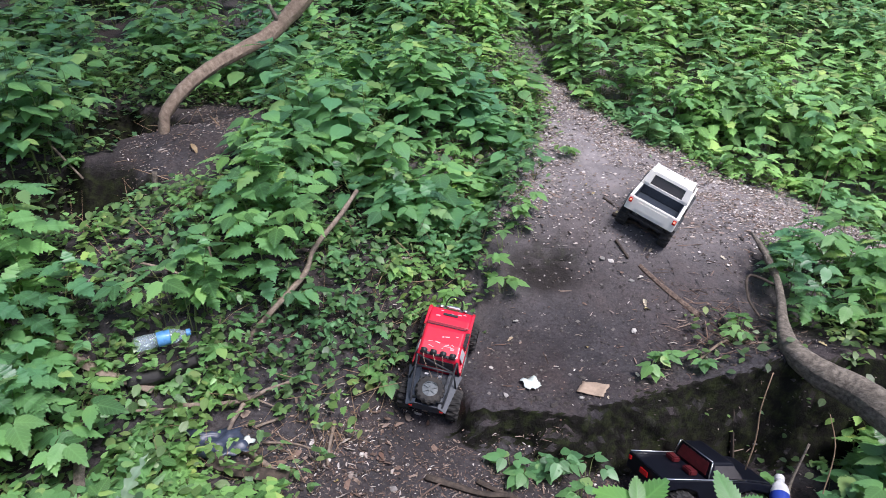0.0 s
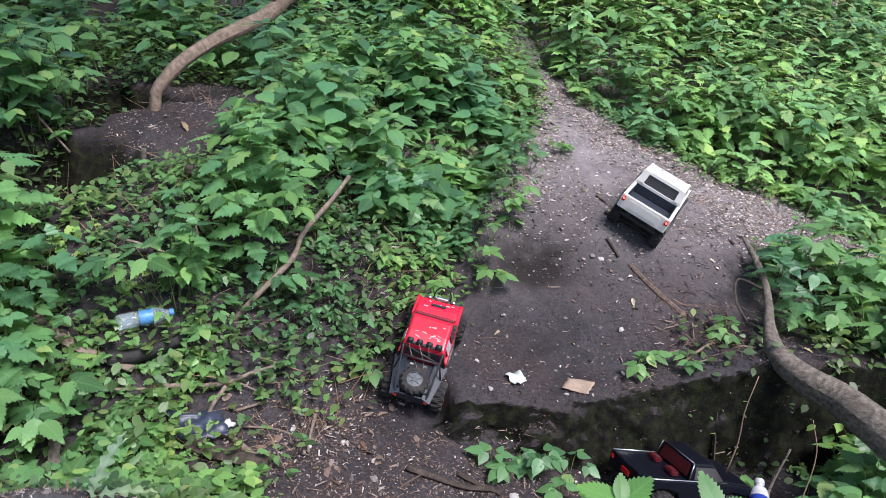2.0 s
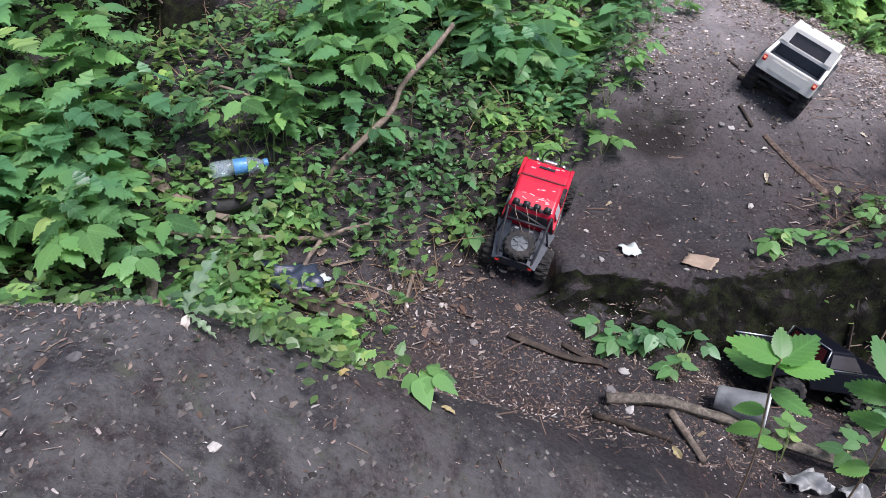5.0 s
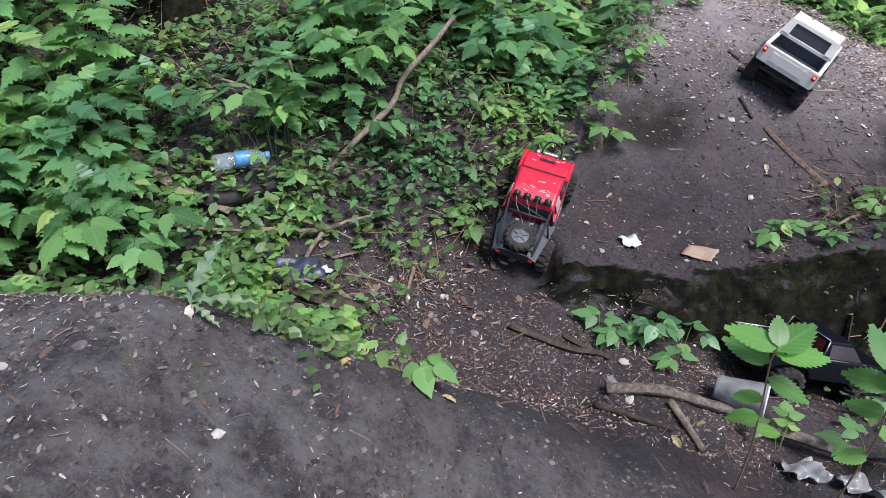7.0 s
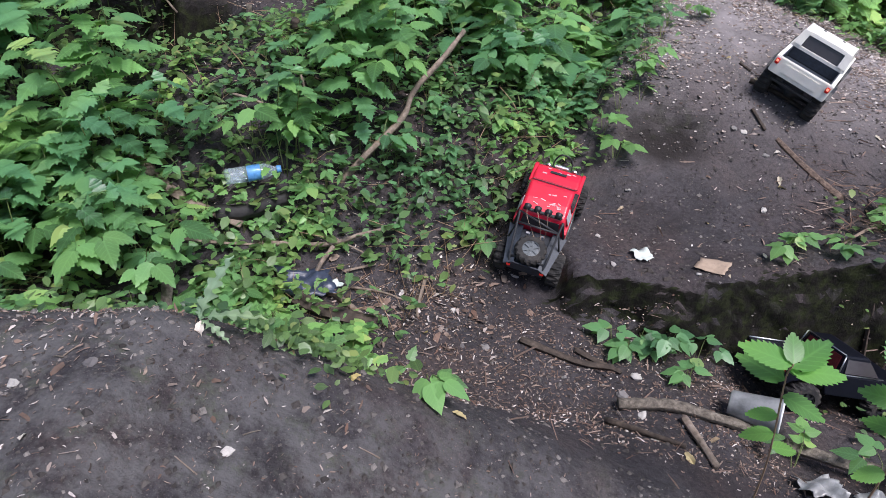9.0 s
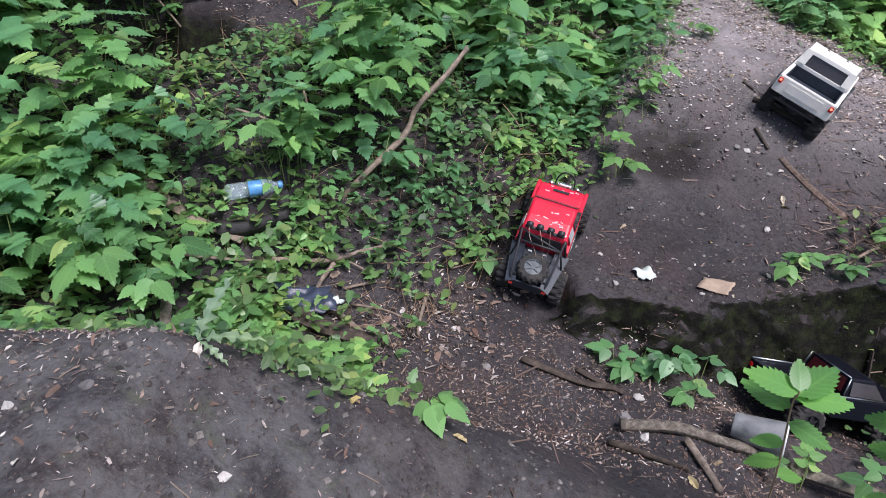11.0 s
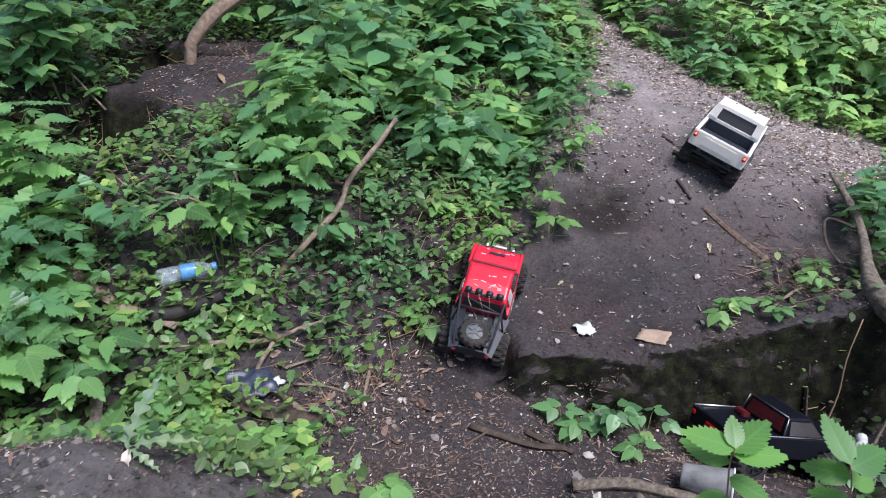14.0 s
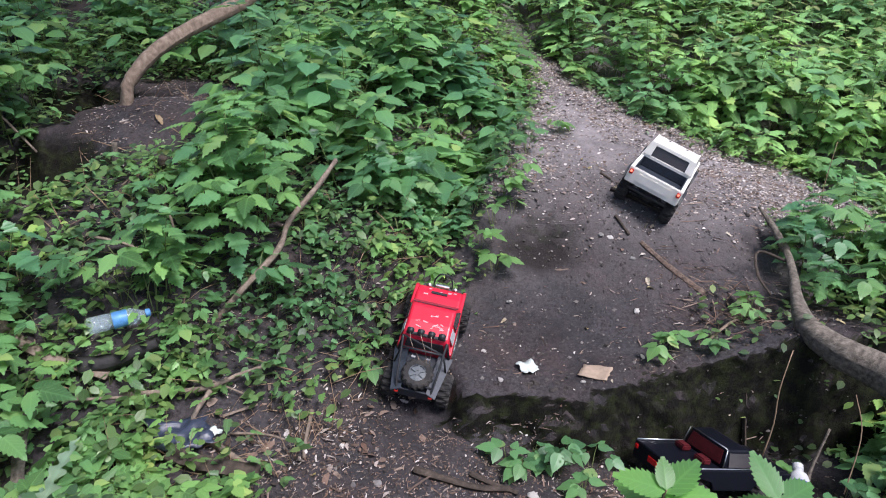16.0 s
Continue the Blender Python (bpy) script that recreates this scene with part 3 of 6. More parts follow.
def elder(rng, h, size):
    """Several leaf stalks from one root, each with three leaflets."""
    leaves, stems = [], []
    for k in range(rng.randint(3, 4)):
        a = rng.uniform(0, 6.28)
        hh, sp = h * rng.uniform(0.6, 1.0), h * rng.uniform(0.15, 0.55)
        tip = Vector((-math.sin(a) * sp, math.cos(a) * sp, hh))
        s = size * rng.uniform(0.75, 1.15)
        pitch = rng.uniform(-0.32, 0.12)
        for da, ks in ((0, 1.05), (1.15, 0.9), (-1.15, 0.9)):
            az = a + da + rng.uniform(-0.15, 0.15)
            out = Vector((-math.sin(az), math.cos(az), 0)) * s * (0.22 if da == 0 else 0.05)
            leaves.append((tip + out, az, pitch + rng.uniform(-0.2, 0.1), rng.uniform(-0.25, 0.25), s * ks))
        stems.append(([Vector((0, 0, -0.03)), tip * 0.55 + Vector((0, 0, 0.03)), tip], 0.0014))
    return leaves, stems


def leaf_matrix(p, az, pitch, roll, s):
    return Matrix.Translation(p) @ Matrix.Rotation(az, 4, "Z") @ Matrix.Rotation(pitch, 4, "X") @ Matrix.Rotation(roll, 4, "Y") @ Matrix.Scale(s, 4)


def leaf_mesh(name, shape, mat):
    me = bpy.data.meshes.new(name)
    v, q, uv = shape
    me.from_pydata([tuple(p) for p in v], [], [tuple(int(i) for i in f) for f in q])
    layer = me.uv_layers.new(name="UVMap")
    for lp in me.loops:
        layer.data[lp.index].uv = uv[lp.vertex_index]
    me.polygons.foreach_set("use_smooth", [True] * len(me.polygons))
    me.materials.append(mat)
    return me


def plant_thing(name, leaves, stems, mesh, stem_mat, label, category, group=""):
    """A plant as an Empty at its root with a stem part and each leaf a part."""
    root = new(name)
    root.empty_display_size = 0.02
    sv, sq, su = [], [], []
    for path, r in stems:
        v, q, uv = tube_arrays(curve_points(path, 5), [r, r * 0.95, r * 0.85, r * 0.75, r * 0.55], 5)
        off = len(sv)
        sv += v
        su += uv
        sq += [tuple(dict.fromkeys(i + off for i in f)) for f in q]
    st = mesh_object("stem", sv, sq, stem_mat, su)
    st.parent = root
    for p, az, pitch, roll, s in leaves:
        o = new("leaf", mesh)
        o.parent = root
        o.matrix_basis = leaf_matrix(p, az, pitch, roll, s)
    tagged(root, label, category, group)
    return root


class Thicket:
    """Gathers many leaves and stalks into joined meshes."""

    def __init__(self):
        self.leaves, self.stems = [], []

    def add(self, plant, x, y, z, turn):
        c, s = math.cos(turn), math.sin(turn)
        for p, az, pitch, roll, size in plant[0]:
            self.leaves.append((x + p.x * c - p.y * s, y + p.x * s + p.y * c, z + p.z, az + turn, pitch, roll, size))
        for path, r in plant[1]:
            self.stems.append(([Vector((x + p.x * c - p.y * s, y + p.x * s + p.y * c, z + p.z)) for p in path], r))

    def build(self, name, shape, mat, label):
        v, q, uv = shape
        L = np.array(self.leaves)
        az, pt, rl = L[:, 3], L[:, 4], L[:, 5]
        ca, sa, cp, sp, cr, sr = np.cos(az), np.sin(az), np.cos(pt), np.sin(pt), np.cos(rl), np.sin(rl)
        o, e = np.zeros_like(ca), np.ones_like(ca)
        Z = np.stack([ca, -sa, o, sa, ca, o, o, o, e], 1).reshape(-1, 3, 3)
        X = np.stack([e, o, o, o, cp, -sp, o, sp, cp], 1).reshape(-1, 3, 3)
        Y = np.stack([cr, o, sr, o, e, o, -sr, o, cr], 1).reshape(-1, 3, 3)
        R = Z @ X @ Y
        V = np.einsum("nij,kj->nki", R, v) * L[:, 6][:, None, None] + L[:, None, :3]
        Q = q[None] + (np.arange(len(L)) * len(v))[:, None, None]
        U = np.tile(uv, (len(L), 1))
        ob = quad_mesh(name, V.reshape(-1, 3), Q.reshape(-1, 4), mat, U)
        tagged(ob, label, "undergrowth", kind="stuff")
        if self.stems:
            sv, sq = [], []
            for path, r in self.stems:
                for i, p in enumerate(path):
                    rr = r * (1 - 0.25 * i)
                    sv += [p + Vector((rr, 0, 0)), p + Vector((-rr * 0.5, rr * 0.87, 0)), p + Vector((-rr * 0.5, -rr * 0.87, 0))]
                k = len(sv) - 3 * len(path)
                for i in range(len(path) - 1):
                    for j in range(3):
                        a, b = k + 3 * i + j, k + 3 * i + (j + 1) % 3
                        sq.append((a, b, b + 3, a + 3))
            st = quad_mesh(name + "_stalks", np.array([tuple(p) for p in sv]), np.array(sq), STEM)
            tagged(st, "thin green and brown stalks of the undergrowth", "undergrowth", kind="stuff")
        return ob


def bare_patch(x, y):
    """How bare the ground is of plants, 0 to 1."""
    v = 1.15 * bump(x, y, -1.02, 2.88, 0.32, 0.50) + bump(x, y, -1.36, 2.38, 0.26, 0.17) + bump(x, y, -1.45, 2.98, 0.25, 0.22) + 0.8 * bump(x, y, -0.90, 1.88, 0.10, 0.07)
    return float(v)


def lightly(x, y, scale=2.3, seed=0.0):
    """Uneven growth: 0 where the undergrowth opens, 1 where it stands thick."""
    return 0.5 + 0.75 * noise.fractal(Vector((x * scale, y * scale, seed)), 1.0, 2.0, 3)


def far_side(x, y):
    return x > 0.42 and y > float(crest_edge(np.array(x))) + 0.03 or (x > -0.1 and y > 4.15 and not 0.36 < x < 0.62 + 0.05 * (y - 4.3))


# places where only short plants grow: centre, half sizes, greatest height
OPEN = ((-0.80, 1.55, 0.20, 0.20, 0.05), (-0.47, 1.88, 0.08, 0.12, 0.13), (-0.58, 1.72, 0.10, 0.12, 0.09), (-1.02, 2.15, 0.36, 0.30, 0.10), (-1.22, 2.30, 0.28, 0.36, 0.05), (-1.24, 2.03, 0.34, 0.34, 0.06), (-0.30, 1.95, 0.20, 0.32, 0.085), (1.15, 2.1, 0.2, 0.5, 0.07), (-0.55, 1.25, 0.3, 0.3, 0.09), (-1.0, 1.12, 0.40, 0.20, 0.10))


def allowed(x, y, h):
    for cx, cy, rx, ry, top in OPEN:
        if abs(x - cx) < rx and abs(y - cy) < ry:
            h = min(h, top * rng.uniform(0.7, 1.2))
    return h


rng = random.Random(11)
NETTLE_MESH, ELDER_MESH = leaf_mesh("nettle_leaf", FINE_LEAF, LEAF_NETTLE), leaf_mesh("elder_leaf", BROAD_LEAF, LEAF_ELDER)
nettles = [plant_thing("nettle", *nettle(rng, 1.0 * h, s), NETTLE_MESH, STEM, "upright green nettle with toothed leaves on the bank", "plant", "nettles on the bank")
           for h, s in ((0.13, 0.06), (0.18, 0.072), (0.22, 0.080), (0.26, 0.088), (0.31, 0.094), (0.36, 0.10))]
elder_plants = [plant_thing("ground_elder", *elder(rng, h, s), ELDER_MESH, STEM, "fresh green three-leaved ground elder on the bank", "plant", "ground elder on the bank")
                for h, s in ((0.08, 0.045), (0.11, 0.055), (0.14, 0.062), (0.17, 0.070), (0.21, 0.076), (0.26, 0.082))]


def put_plant(models, x, y, h, top):
    """Sets a copy of the model whose height suits, on the ground."""
    k = min(range(len(models)), key=lambda i: abs(top[i] - h))
    m = Matrix.Translation((x, y, ground_z(x, y) - 0.004)) @ Matrix.Rotation(rng.uniform(0, 6.28), 4, "Z") @ pose(0, 0, 0, rng.uniform(-8, 8), rng.uniform(-8, 8)) @ Matrix.Scale(h / top[k], 4)
    if models[k].get("used"):
        return copy_thing(models[k], m)
    models[k]["used"] = 1
    models[k].matrix_basis = m
    return models[k]


NETTLE_TOPS, ELDER_TOPS = (0.13, 0.18, 0.22, 0.26, 0.31, 0.36), (0.08, 0.11, 0.14, 0.17, 0.21, 0.26)
tall, elders, far_elders, low, toothed, far_tall = Thicket(), Thicket(), Thicket(), Thicket(), Thicket(), Thicket()
count = [0, 0]


def grow(kind, x, y, h, size):
    """A single plant where the camera passes near, else a part of the thicket."""
    full, h = h, allowed(x, y, h)
    size *= max(0.55, min(1, h / full * 1.5))
    kind = "elder" if h < 0.08 else kind
    close = y < 2.45 and -1.7 < x < 1.75
    if kind == "nettle":
        if close and count[0] < 160:
            count[0] += 1
            put_plant(nettles, x, y, h, NETTLE_TOPS)
        else:
            tall.add(nettle(rng, h, size), x, y, ground_z(x, y), rng.uniform(0, 6.28))
    elif close and count[1] < 290:
        count[1] += 1
        put_plant(elder_plants, x, y, h, ELDER_TOPS)
    else:
        (elders if y < 2.7 else far_elders).add(elder(rng, h, size), x, y, ground_z(x, y), rng.uniform(0, 6.28))


# left bank
for i in range(7600):
    x, y = rng.uniform(-4.2, 0.5), rng.uniform(1.15, 7.2)
    d = float(bank_edge(y)) - x
    if d < 0.06 or x < -0.62 * y - 0.9 or bare_patch(x, y) > 0.42:
        continue
    if y < 1.8 and x > -0.60 - 0.9 * (1.8 - y):
        continue
    thick = lightly(x, y)
    if rng.random() > 0.22 + 0.9 * thick:
        continue
    h = rng.uniform(0.6, 1.15) * (0.10 + 0.20 * ss(0.10, 0.6, np.array(d)) * (0.55 + 0.6 * thick))
    if y > 2.9 and x < -0.7 and rng.random() < 0.58 or y > 3.2 and rng.random() < 0.2:
        continue
    h = float(h)
    if rng.random() < 0.42:
        grow("nettle", x, y, max(h * 1.2, 0.09), rng.uniform(0.070, 0.105))
    else:
        grow("elder", x, y, max(h * 0.85, 0.05), rng.uniform(0.050, 0.080))
# far bank
for i in range(6600):
    x, y = rng.uniform(-0.1, 5.6), rng.uniform(2.3, 7.4)
    if not far_side(x, y) or x > 0.85 * y + 0.6 or rng.random() > 0.5 + 0.8 * lightly(x, y, 1.6, 4.0):
        continue
    e = y - float(crest_edge(np.array(x)))
    h = rng.uniform(0.05, 0.14) if e < 0.22 else rng.uniform(0.15, 0.42)
    if rng.random() < 0.6:
        far_tall.add(nettle(rng, h, rng.uniform(0.056, 0.104)), x, y, ground_z(x, y), rng.uniform(0, 6.28))
    else:
        far_elders.add(elder(rng, h * 0.8, rng.uniform(0.055, 0.10)), x, y, ground_z(x, y), rng.uniform(0, 6.28))
# beside the fallen log
for i in range(330):
    x, y = rng.uniform(1.15, 2.3), rng.uniform(1.35, 2.42)
    if x < 1.30 - 0.05 * (y - 1.9) + 0.06 * math.sin(7 * y) or y > float(crest_edge(np.array(x))) + 0.05 or rng.random() > 0.3 + lightly(x, y):
        continue
    grow("nettle" if rng.random() < 0.35 else "elder", x, y, rng.uniform(0.07, 0.24), rng.uniform(0.055, 0.085))
# low creeping cover
for i in range(46000):
    x, y = rng.uniform(-1.9, 0.65), rng.uniform(0.86, 4.5)
    d = float(bank_edge(y)) - x
    g = float(height(np.array(x), np.array(y)))
    keep = 0.78 if d > 0.06 else 0.22 if d > -0.03 else 0
    if y < 1.35:
        keep = 0.75 * float(ss(-0.26, -0.50, np.array(x + 0.25 * (y - 1.2)))) * float(ss(0.88, 1.0, np.array(y)))
    keep *= 0.50 + 1.0 * lightly(x, y, 3.5, 9.0)
    if bare_patch(x, y) > 0.5 or rng.random() > keep:
        continue
    if (x + 0.53) ** 2 / 0.15 ** 2 + (y - 1.49) ** 2 / 0.11 ** 2 < 1 and rng.random() < 0.88:
        continue
    if d < 0.15 and 1.40 < y < 1.75 and rng.random() < 0.6:
        continue
    s = rng.uniform(0.014, 0.044)
    (toothed if rng.random() < 0.4 else low).leaves.append((x, y, ground_z(x, y) + rng.uniform(0.004, 0.085), rng.uniform(0, 6.28), rng.uniform(-0.5, 0.35), rng.uniform(-0.5, 0.5), s))
for i in range(5200):
    x, y = rng.uniform(0.80, 2.2), rng.uniform(1.32, 2.5)
    keep = 0.75 if x > 1.28 else 0.30 if 1.66 < y < 2.1 and x > 0.86 else 0.22 if y < 1.5 else 0
    if rng.random() < keep * (0.2 + 1.1 * lightly(x, y, 4.0, 3.0)) and y < float(crest_edge(x)) + 0.1:
        low.leaves.append((x, y, ground_z(x, y) + rng.uniform(0.004, 0.06), rng.uniform(0, 6.28), rng.uniform(-0.5, 0.35), rng.uniform(-0.5, 0.5), rng.uniform(0.014, 0.042)))
for i in range(1500):
    x, y = rng.uniform(-1.0, -0.32), rng.uniform(0.76, 0.93)
    if rng.random() < (0.15 + 0.85 * float(ss(0.80, 0.92, y))) * (0.1 + lightly(x, y, 6.0, 5.0)):
        low.leaves.append((x, y, ground_z(x, y) + rng.uniform(0.004, 0.045), rng.uniform(0, 6.28), rng.uniform(-0.5, 0.35), rng.uniform(-0.5, 0.5), rng.uniform(0.010, 0.028)))
# seedlings creeping over the edges of the worn path
for i in range(3400):
    if rng.random() < 0.6:
        x = rng.uniform(0.44, 2.2)
        y = float(crest_edge(x)) + rng.gauss(0.05, 0.10)
    else:
        y = rng.uniform(2.0, 4.6)
        x = float(bank_edge(y)) + rng.gauss(0.0, 0.06)
    if rng.random() < 0.15 + 0.9 * lightly(x, y, 5.0, 12.0):
        (toothed if rng.random() < 0.5 else low).leaves.append((x, y, ground_z(x, y) + rng.uniform(0.004, 0.06), rng.uniform(0, 6.28), rng.uniform(-0.5, 0.35), rng.uniform(-0.5, 0.5), rng.uniform(0.014, 0.040)))
# young plants along the mound's brow and in the gully
for i in range(230):
    x, y = rng.uniform(-1.25, -0.26), rng.uniform(0.93, 1.75)
    if x > (-0.62 if y < 1.2 else -0.30 - 0.35 * ss(1.2, 1.6, np.array(y))) and rng.random() < 0.93:
        continue
    if (x + 0.53) ** 2 / 0.20 ** 2 + (y - 1.46) ** 2 / 0.16 ** 2 < 1:
        continue
    if rng.random() < 0.55 + 0.5 * lightly(x, y):
        grow("elder", x, y, rng.uniform(0.05, 0.13) if x > -0.9 else rng.uniform(0.10, 0.24), 0.045)
for x, y, h in ((0.21, 1.53, 0.06), (0.25, 1.50, 0.07), (0.33, 1.52, 0.07), (0.36, 1.54, 0.11), (0.45, 1.55, 0.12), (0.28, 1.57, 0.05), (0.40, 1.42, 0.05),
                (0.70, 1.82, 0.07), (0.74, 1.84, 0.06), (0.86, 1.83, 0.05), (1.00, 1.95, 0.12), (1.04, 1.99, 0.10), (0.98, 1.62, 0.12), (1.02, 1.56, 0.10),
                (1.18, 1.50, 0.16), (1.22, 1.46, 0.14), (0.98, 1.40, 0.10), (1.08, 1.36, 0.13), (0.62, 1.20, 0.10), (0.80, 1.15, 0.14), (0.90, 1.10, 0.16), (-0.22, 0.93, 0.06),
                (0.56, 2.95, 0.05), (0.30, 2.62, 0.10), (0.30, 2.42, 0.11), (0.25, 2.34, 0.10), (0.29, 2.30, 0.07), (0.22, 2.26, 0.12), (0.17, 2.20, 0.10), (0.21, 2.14, 0.08), (0.38, 2.66, 0.10), (0.42, 2.80, 0.12), (0.04, 2.08, 0.12), (-0.02, 1.98, 0.10), (-0.10, 1.86, 0.13), (-0.18, 1.76, 0.10)):
    grow("elder", x, y, h, 0.05)
# tall plants before the hollow, and beside the log's limb
for x, y, h in ((-1.22, 1.78, 0.30), (-1.28, 1.86, 0.34), (-1.15, 1.70, 0.26), (-1.33, 1.74, 0.36), (-1.38, 1.92, 0.33), (1.27, 2.05, 0.16), (1.30, 2.18, 0.18), (1.25, 2.27, 0.14), (1.33, 2.32, 0.20)):
    put_plant(nettles, x, y, h, NETTLE_TOPS)
tall.build("nettle_thicket", PLAIN_LEAF, LEAF_NETTLE, "dense green toothed nettles on the shaded bank")
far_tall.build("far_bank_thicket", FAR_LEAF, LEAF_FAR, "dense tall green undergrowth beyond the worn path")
elders.build("ground_elder_thicket", PLAIN_LEAF, LEAF_ELDER, "fresh green three-part leaves covering the bank")
far_elders.build("distant_elder_thicket", FAR_LEAF, LEAF_ELDER, "fresh green three-part leaves over the rising banks")
toothed.build("seedling_cover", FAR_LEAF, LEAF_ELDER, "small toothed green seedlings over the gully side")
# last year's dry stalks
dry_v, dry_q = [], []
for i in range(2700):
    x, y = rng.uniform(-1.6, 0.55), rng.uniform(1.3, 3.6)
    d = float(bank_edge(y)) - x
    edge = float(ss(0.0, 0.05, d) * ss(0.5, 0.12, d))
    if d < 0 or rng.random() > 0.16 + 0.84 * edge:
        continue
    a, l, r = rng.uniform(0, 6.28), rng.uniform(0.04, 0.20), rng.uniform(0.0008, 0.0018)
    z, up = ground_z(x, y), rng.uniform(0.05, 0.95)
    k = len(dry_v)
    for j, u in enumerate((0.0, 0.5, 1.0)):
        p = Vector((x + math.cos(a) * l * u * (1.1 - up * 0.8), y + math.sin(a) * l * u * (1.1 - up * 0.8), z + l * up * u * (1.15 - 0.15 * u) + rng.uniform(-0.006, 0.006)))
        rr = r * (1 - 0.3 * j)
        dry_v += [p + Vector((rr, 0, rr)), p + Vector((-rr, rr, 0)), p + Vector((0, -rr, -rr))]
    for j in range(2):
        for m in range(3):
            b, c = k + 3 * j + m, k + 3 * j + (m + 1) % 3
            dry_q.append((b, c, c + 3, b + 3))
tagged(quad_mesh("dry_stalks", np.array([tuple(p) for p in dry_v]), np.array(dry_q), STEM_DRY), "thin dry brown stalks tangled along the bank", "undergrowth", kind="stuff")
low.build("creeping_cover", ROUND_LEAF, LEAF_LOW, "small creeping green leaves over the gully side")
for o in nettles + elder_plants:
    if "used" in o:
        del o["used"]
    else:
        o.matrix_basis = Matrix.Translation((-1.5, 2.1, ground_z(-1.5, 2.1)))

# ---- the three toy trucks ----
def lathe(profile, sides=20, axis="X", closed=True):
    """A turned shape: profile of (radius, place along the axis)."""
    bm = bmesh.new()
    rings = []
    for r, a in profile:
        ring = []
        for j in range(sides):
            t = 2 * math.pi * j / sides
            c, s = r * math.cos(t), r * math.sin(t)
            ring.append(bm.verts.new((a, c, s) if axis == "X" else (c, s, a)))
        rings.append(ring)
    for p, q in zip(rings, rings[1:]):
        for j in range(sides):
            bm.faces.new((p[j], p[(j + 1) % sides], q[(j + 1) % sides], q[j]))
    for ring in (rings[0], rings[-1]) if closed else ():
        bm.faces.new(ring)
    bmesh.ops.recalc_face_normals(bm, faces=bm.faces)
    return bm


def wheel(parent, at, r, w, rim_mat, axis="X", spokes=6, name="wheel"):
    """Knobbly tyre on a spoked rim."""
    hub = new(name)
    hub.empty_display_size = 0.01
    hub.parent = parent
    hub.location = at
    prof = [(r * 0.55, -w * 0.5), (r * 0.86, -w * 0.5), (r * 0.96, -w * 0.36), (r * 0.97, 0), (r * 0.96, w * 0.36), (r * 0.86, w * 0.5), (r * 0.55, w * 0.5)]
    bm = lathe(prof, 60, axis, closed=False)
    for v in bm.verts:
        c = v.co.copy()
        a = math.atan2(c.z, c.y) if axis == "X" else math.atan2(c.y, c.x)
        along = c.x if axis == "X" else c.z
        rad = math.hypot(c.y, c.z) if axis == "X" else math.hypot(c.x, c.y)
        if rad > 0.8 * r:
            block = int(round((a + math.pi) / (2 * math.pi) * 60)) // 2 % 2
            k = 1.05 if block == (along > 0) else 0.95
            v.co = Vector((c.x, c.y * k, c.z * k)) if axis == "X" else Vector((c.x * k, c.y * k, c.z))
    part("tyre", bm, RUBBER, hub, smooth=False)
    bm = lathe([(r * 0.58, -w * 0.42), (r * 0.58, w * 0.42), (r * 0.50, w * 0.44), (r * 0.50, w * 0.30), (r * 0.16, w * 0.34), (r * 0.14, w * 0.42)], 20, axis)
    for i in range(spokes):
        a = 2 * math.pi * i / spokes
        c, s = math.cos(a), math.sin(a)
        for side in (-1, 1):
            if axis == "X":
                box(w * 0.08, r * 0.10, r * 0.36, (side * w * 0.40, -s * r * 0.33, c * r * 0.33), bm, rot=Matrix.Rotation(a, 3, "X"))
            else:
                box(r * 0.10, r * 0.36, w * 0.08, (-s * r * 0.33, c * r * 0.33, side * w * 0.40), bm, rot=Matrix.Rotation(a, 3, "Z"))
    part("rim", bm, rim_mat, hub)
    return hub


def rod(name, points, r, mat, parent, n=6, label="", sides=6):
    ob = tube(name, points, r, r, mat, n=n, sides=sides, ridge=0.0)
    ob.parent = parent
    if label:
        tagged(ob, label)
    return ob


def panel(name, corners, thick, mat, parent, label="", bevel=0.002):
    """A flat plate through four corners, thickened inwards against its normal."""
    bm = bmesh.new()
    c = [Vector(p) for p in corners]
    n = (c[1] - c[0]).cross(c[3] - c[0]).normalized() * thick
    a, b = [bm.verts.new(p) for p in c], [bm.verts.new(p - n) for p in c]
    bm.faces.new(a)
    bm.faces.new(b[::-1])
    for i in range(4):
        j = (i + 1) % 4
        bm.faces.new((a[i], b[i], b[j], a[j]))
    bmesh.ops.recalc_face_normals(bm, faces=bm.faces)
    return part(name, bm, mat, parent, label, bevel=bevel)


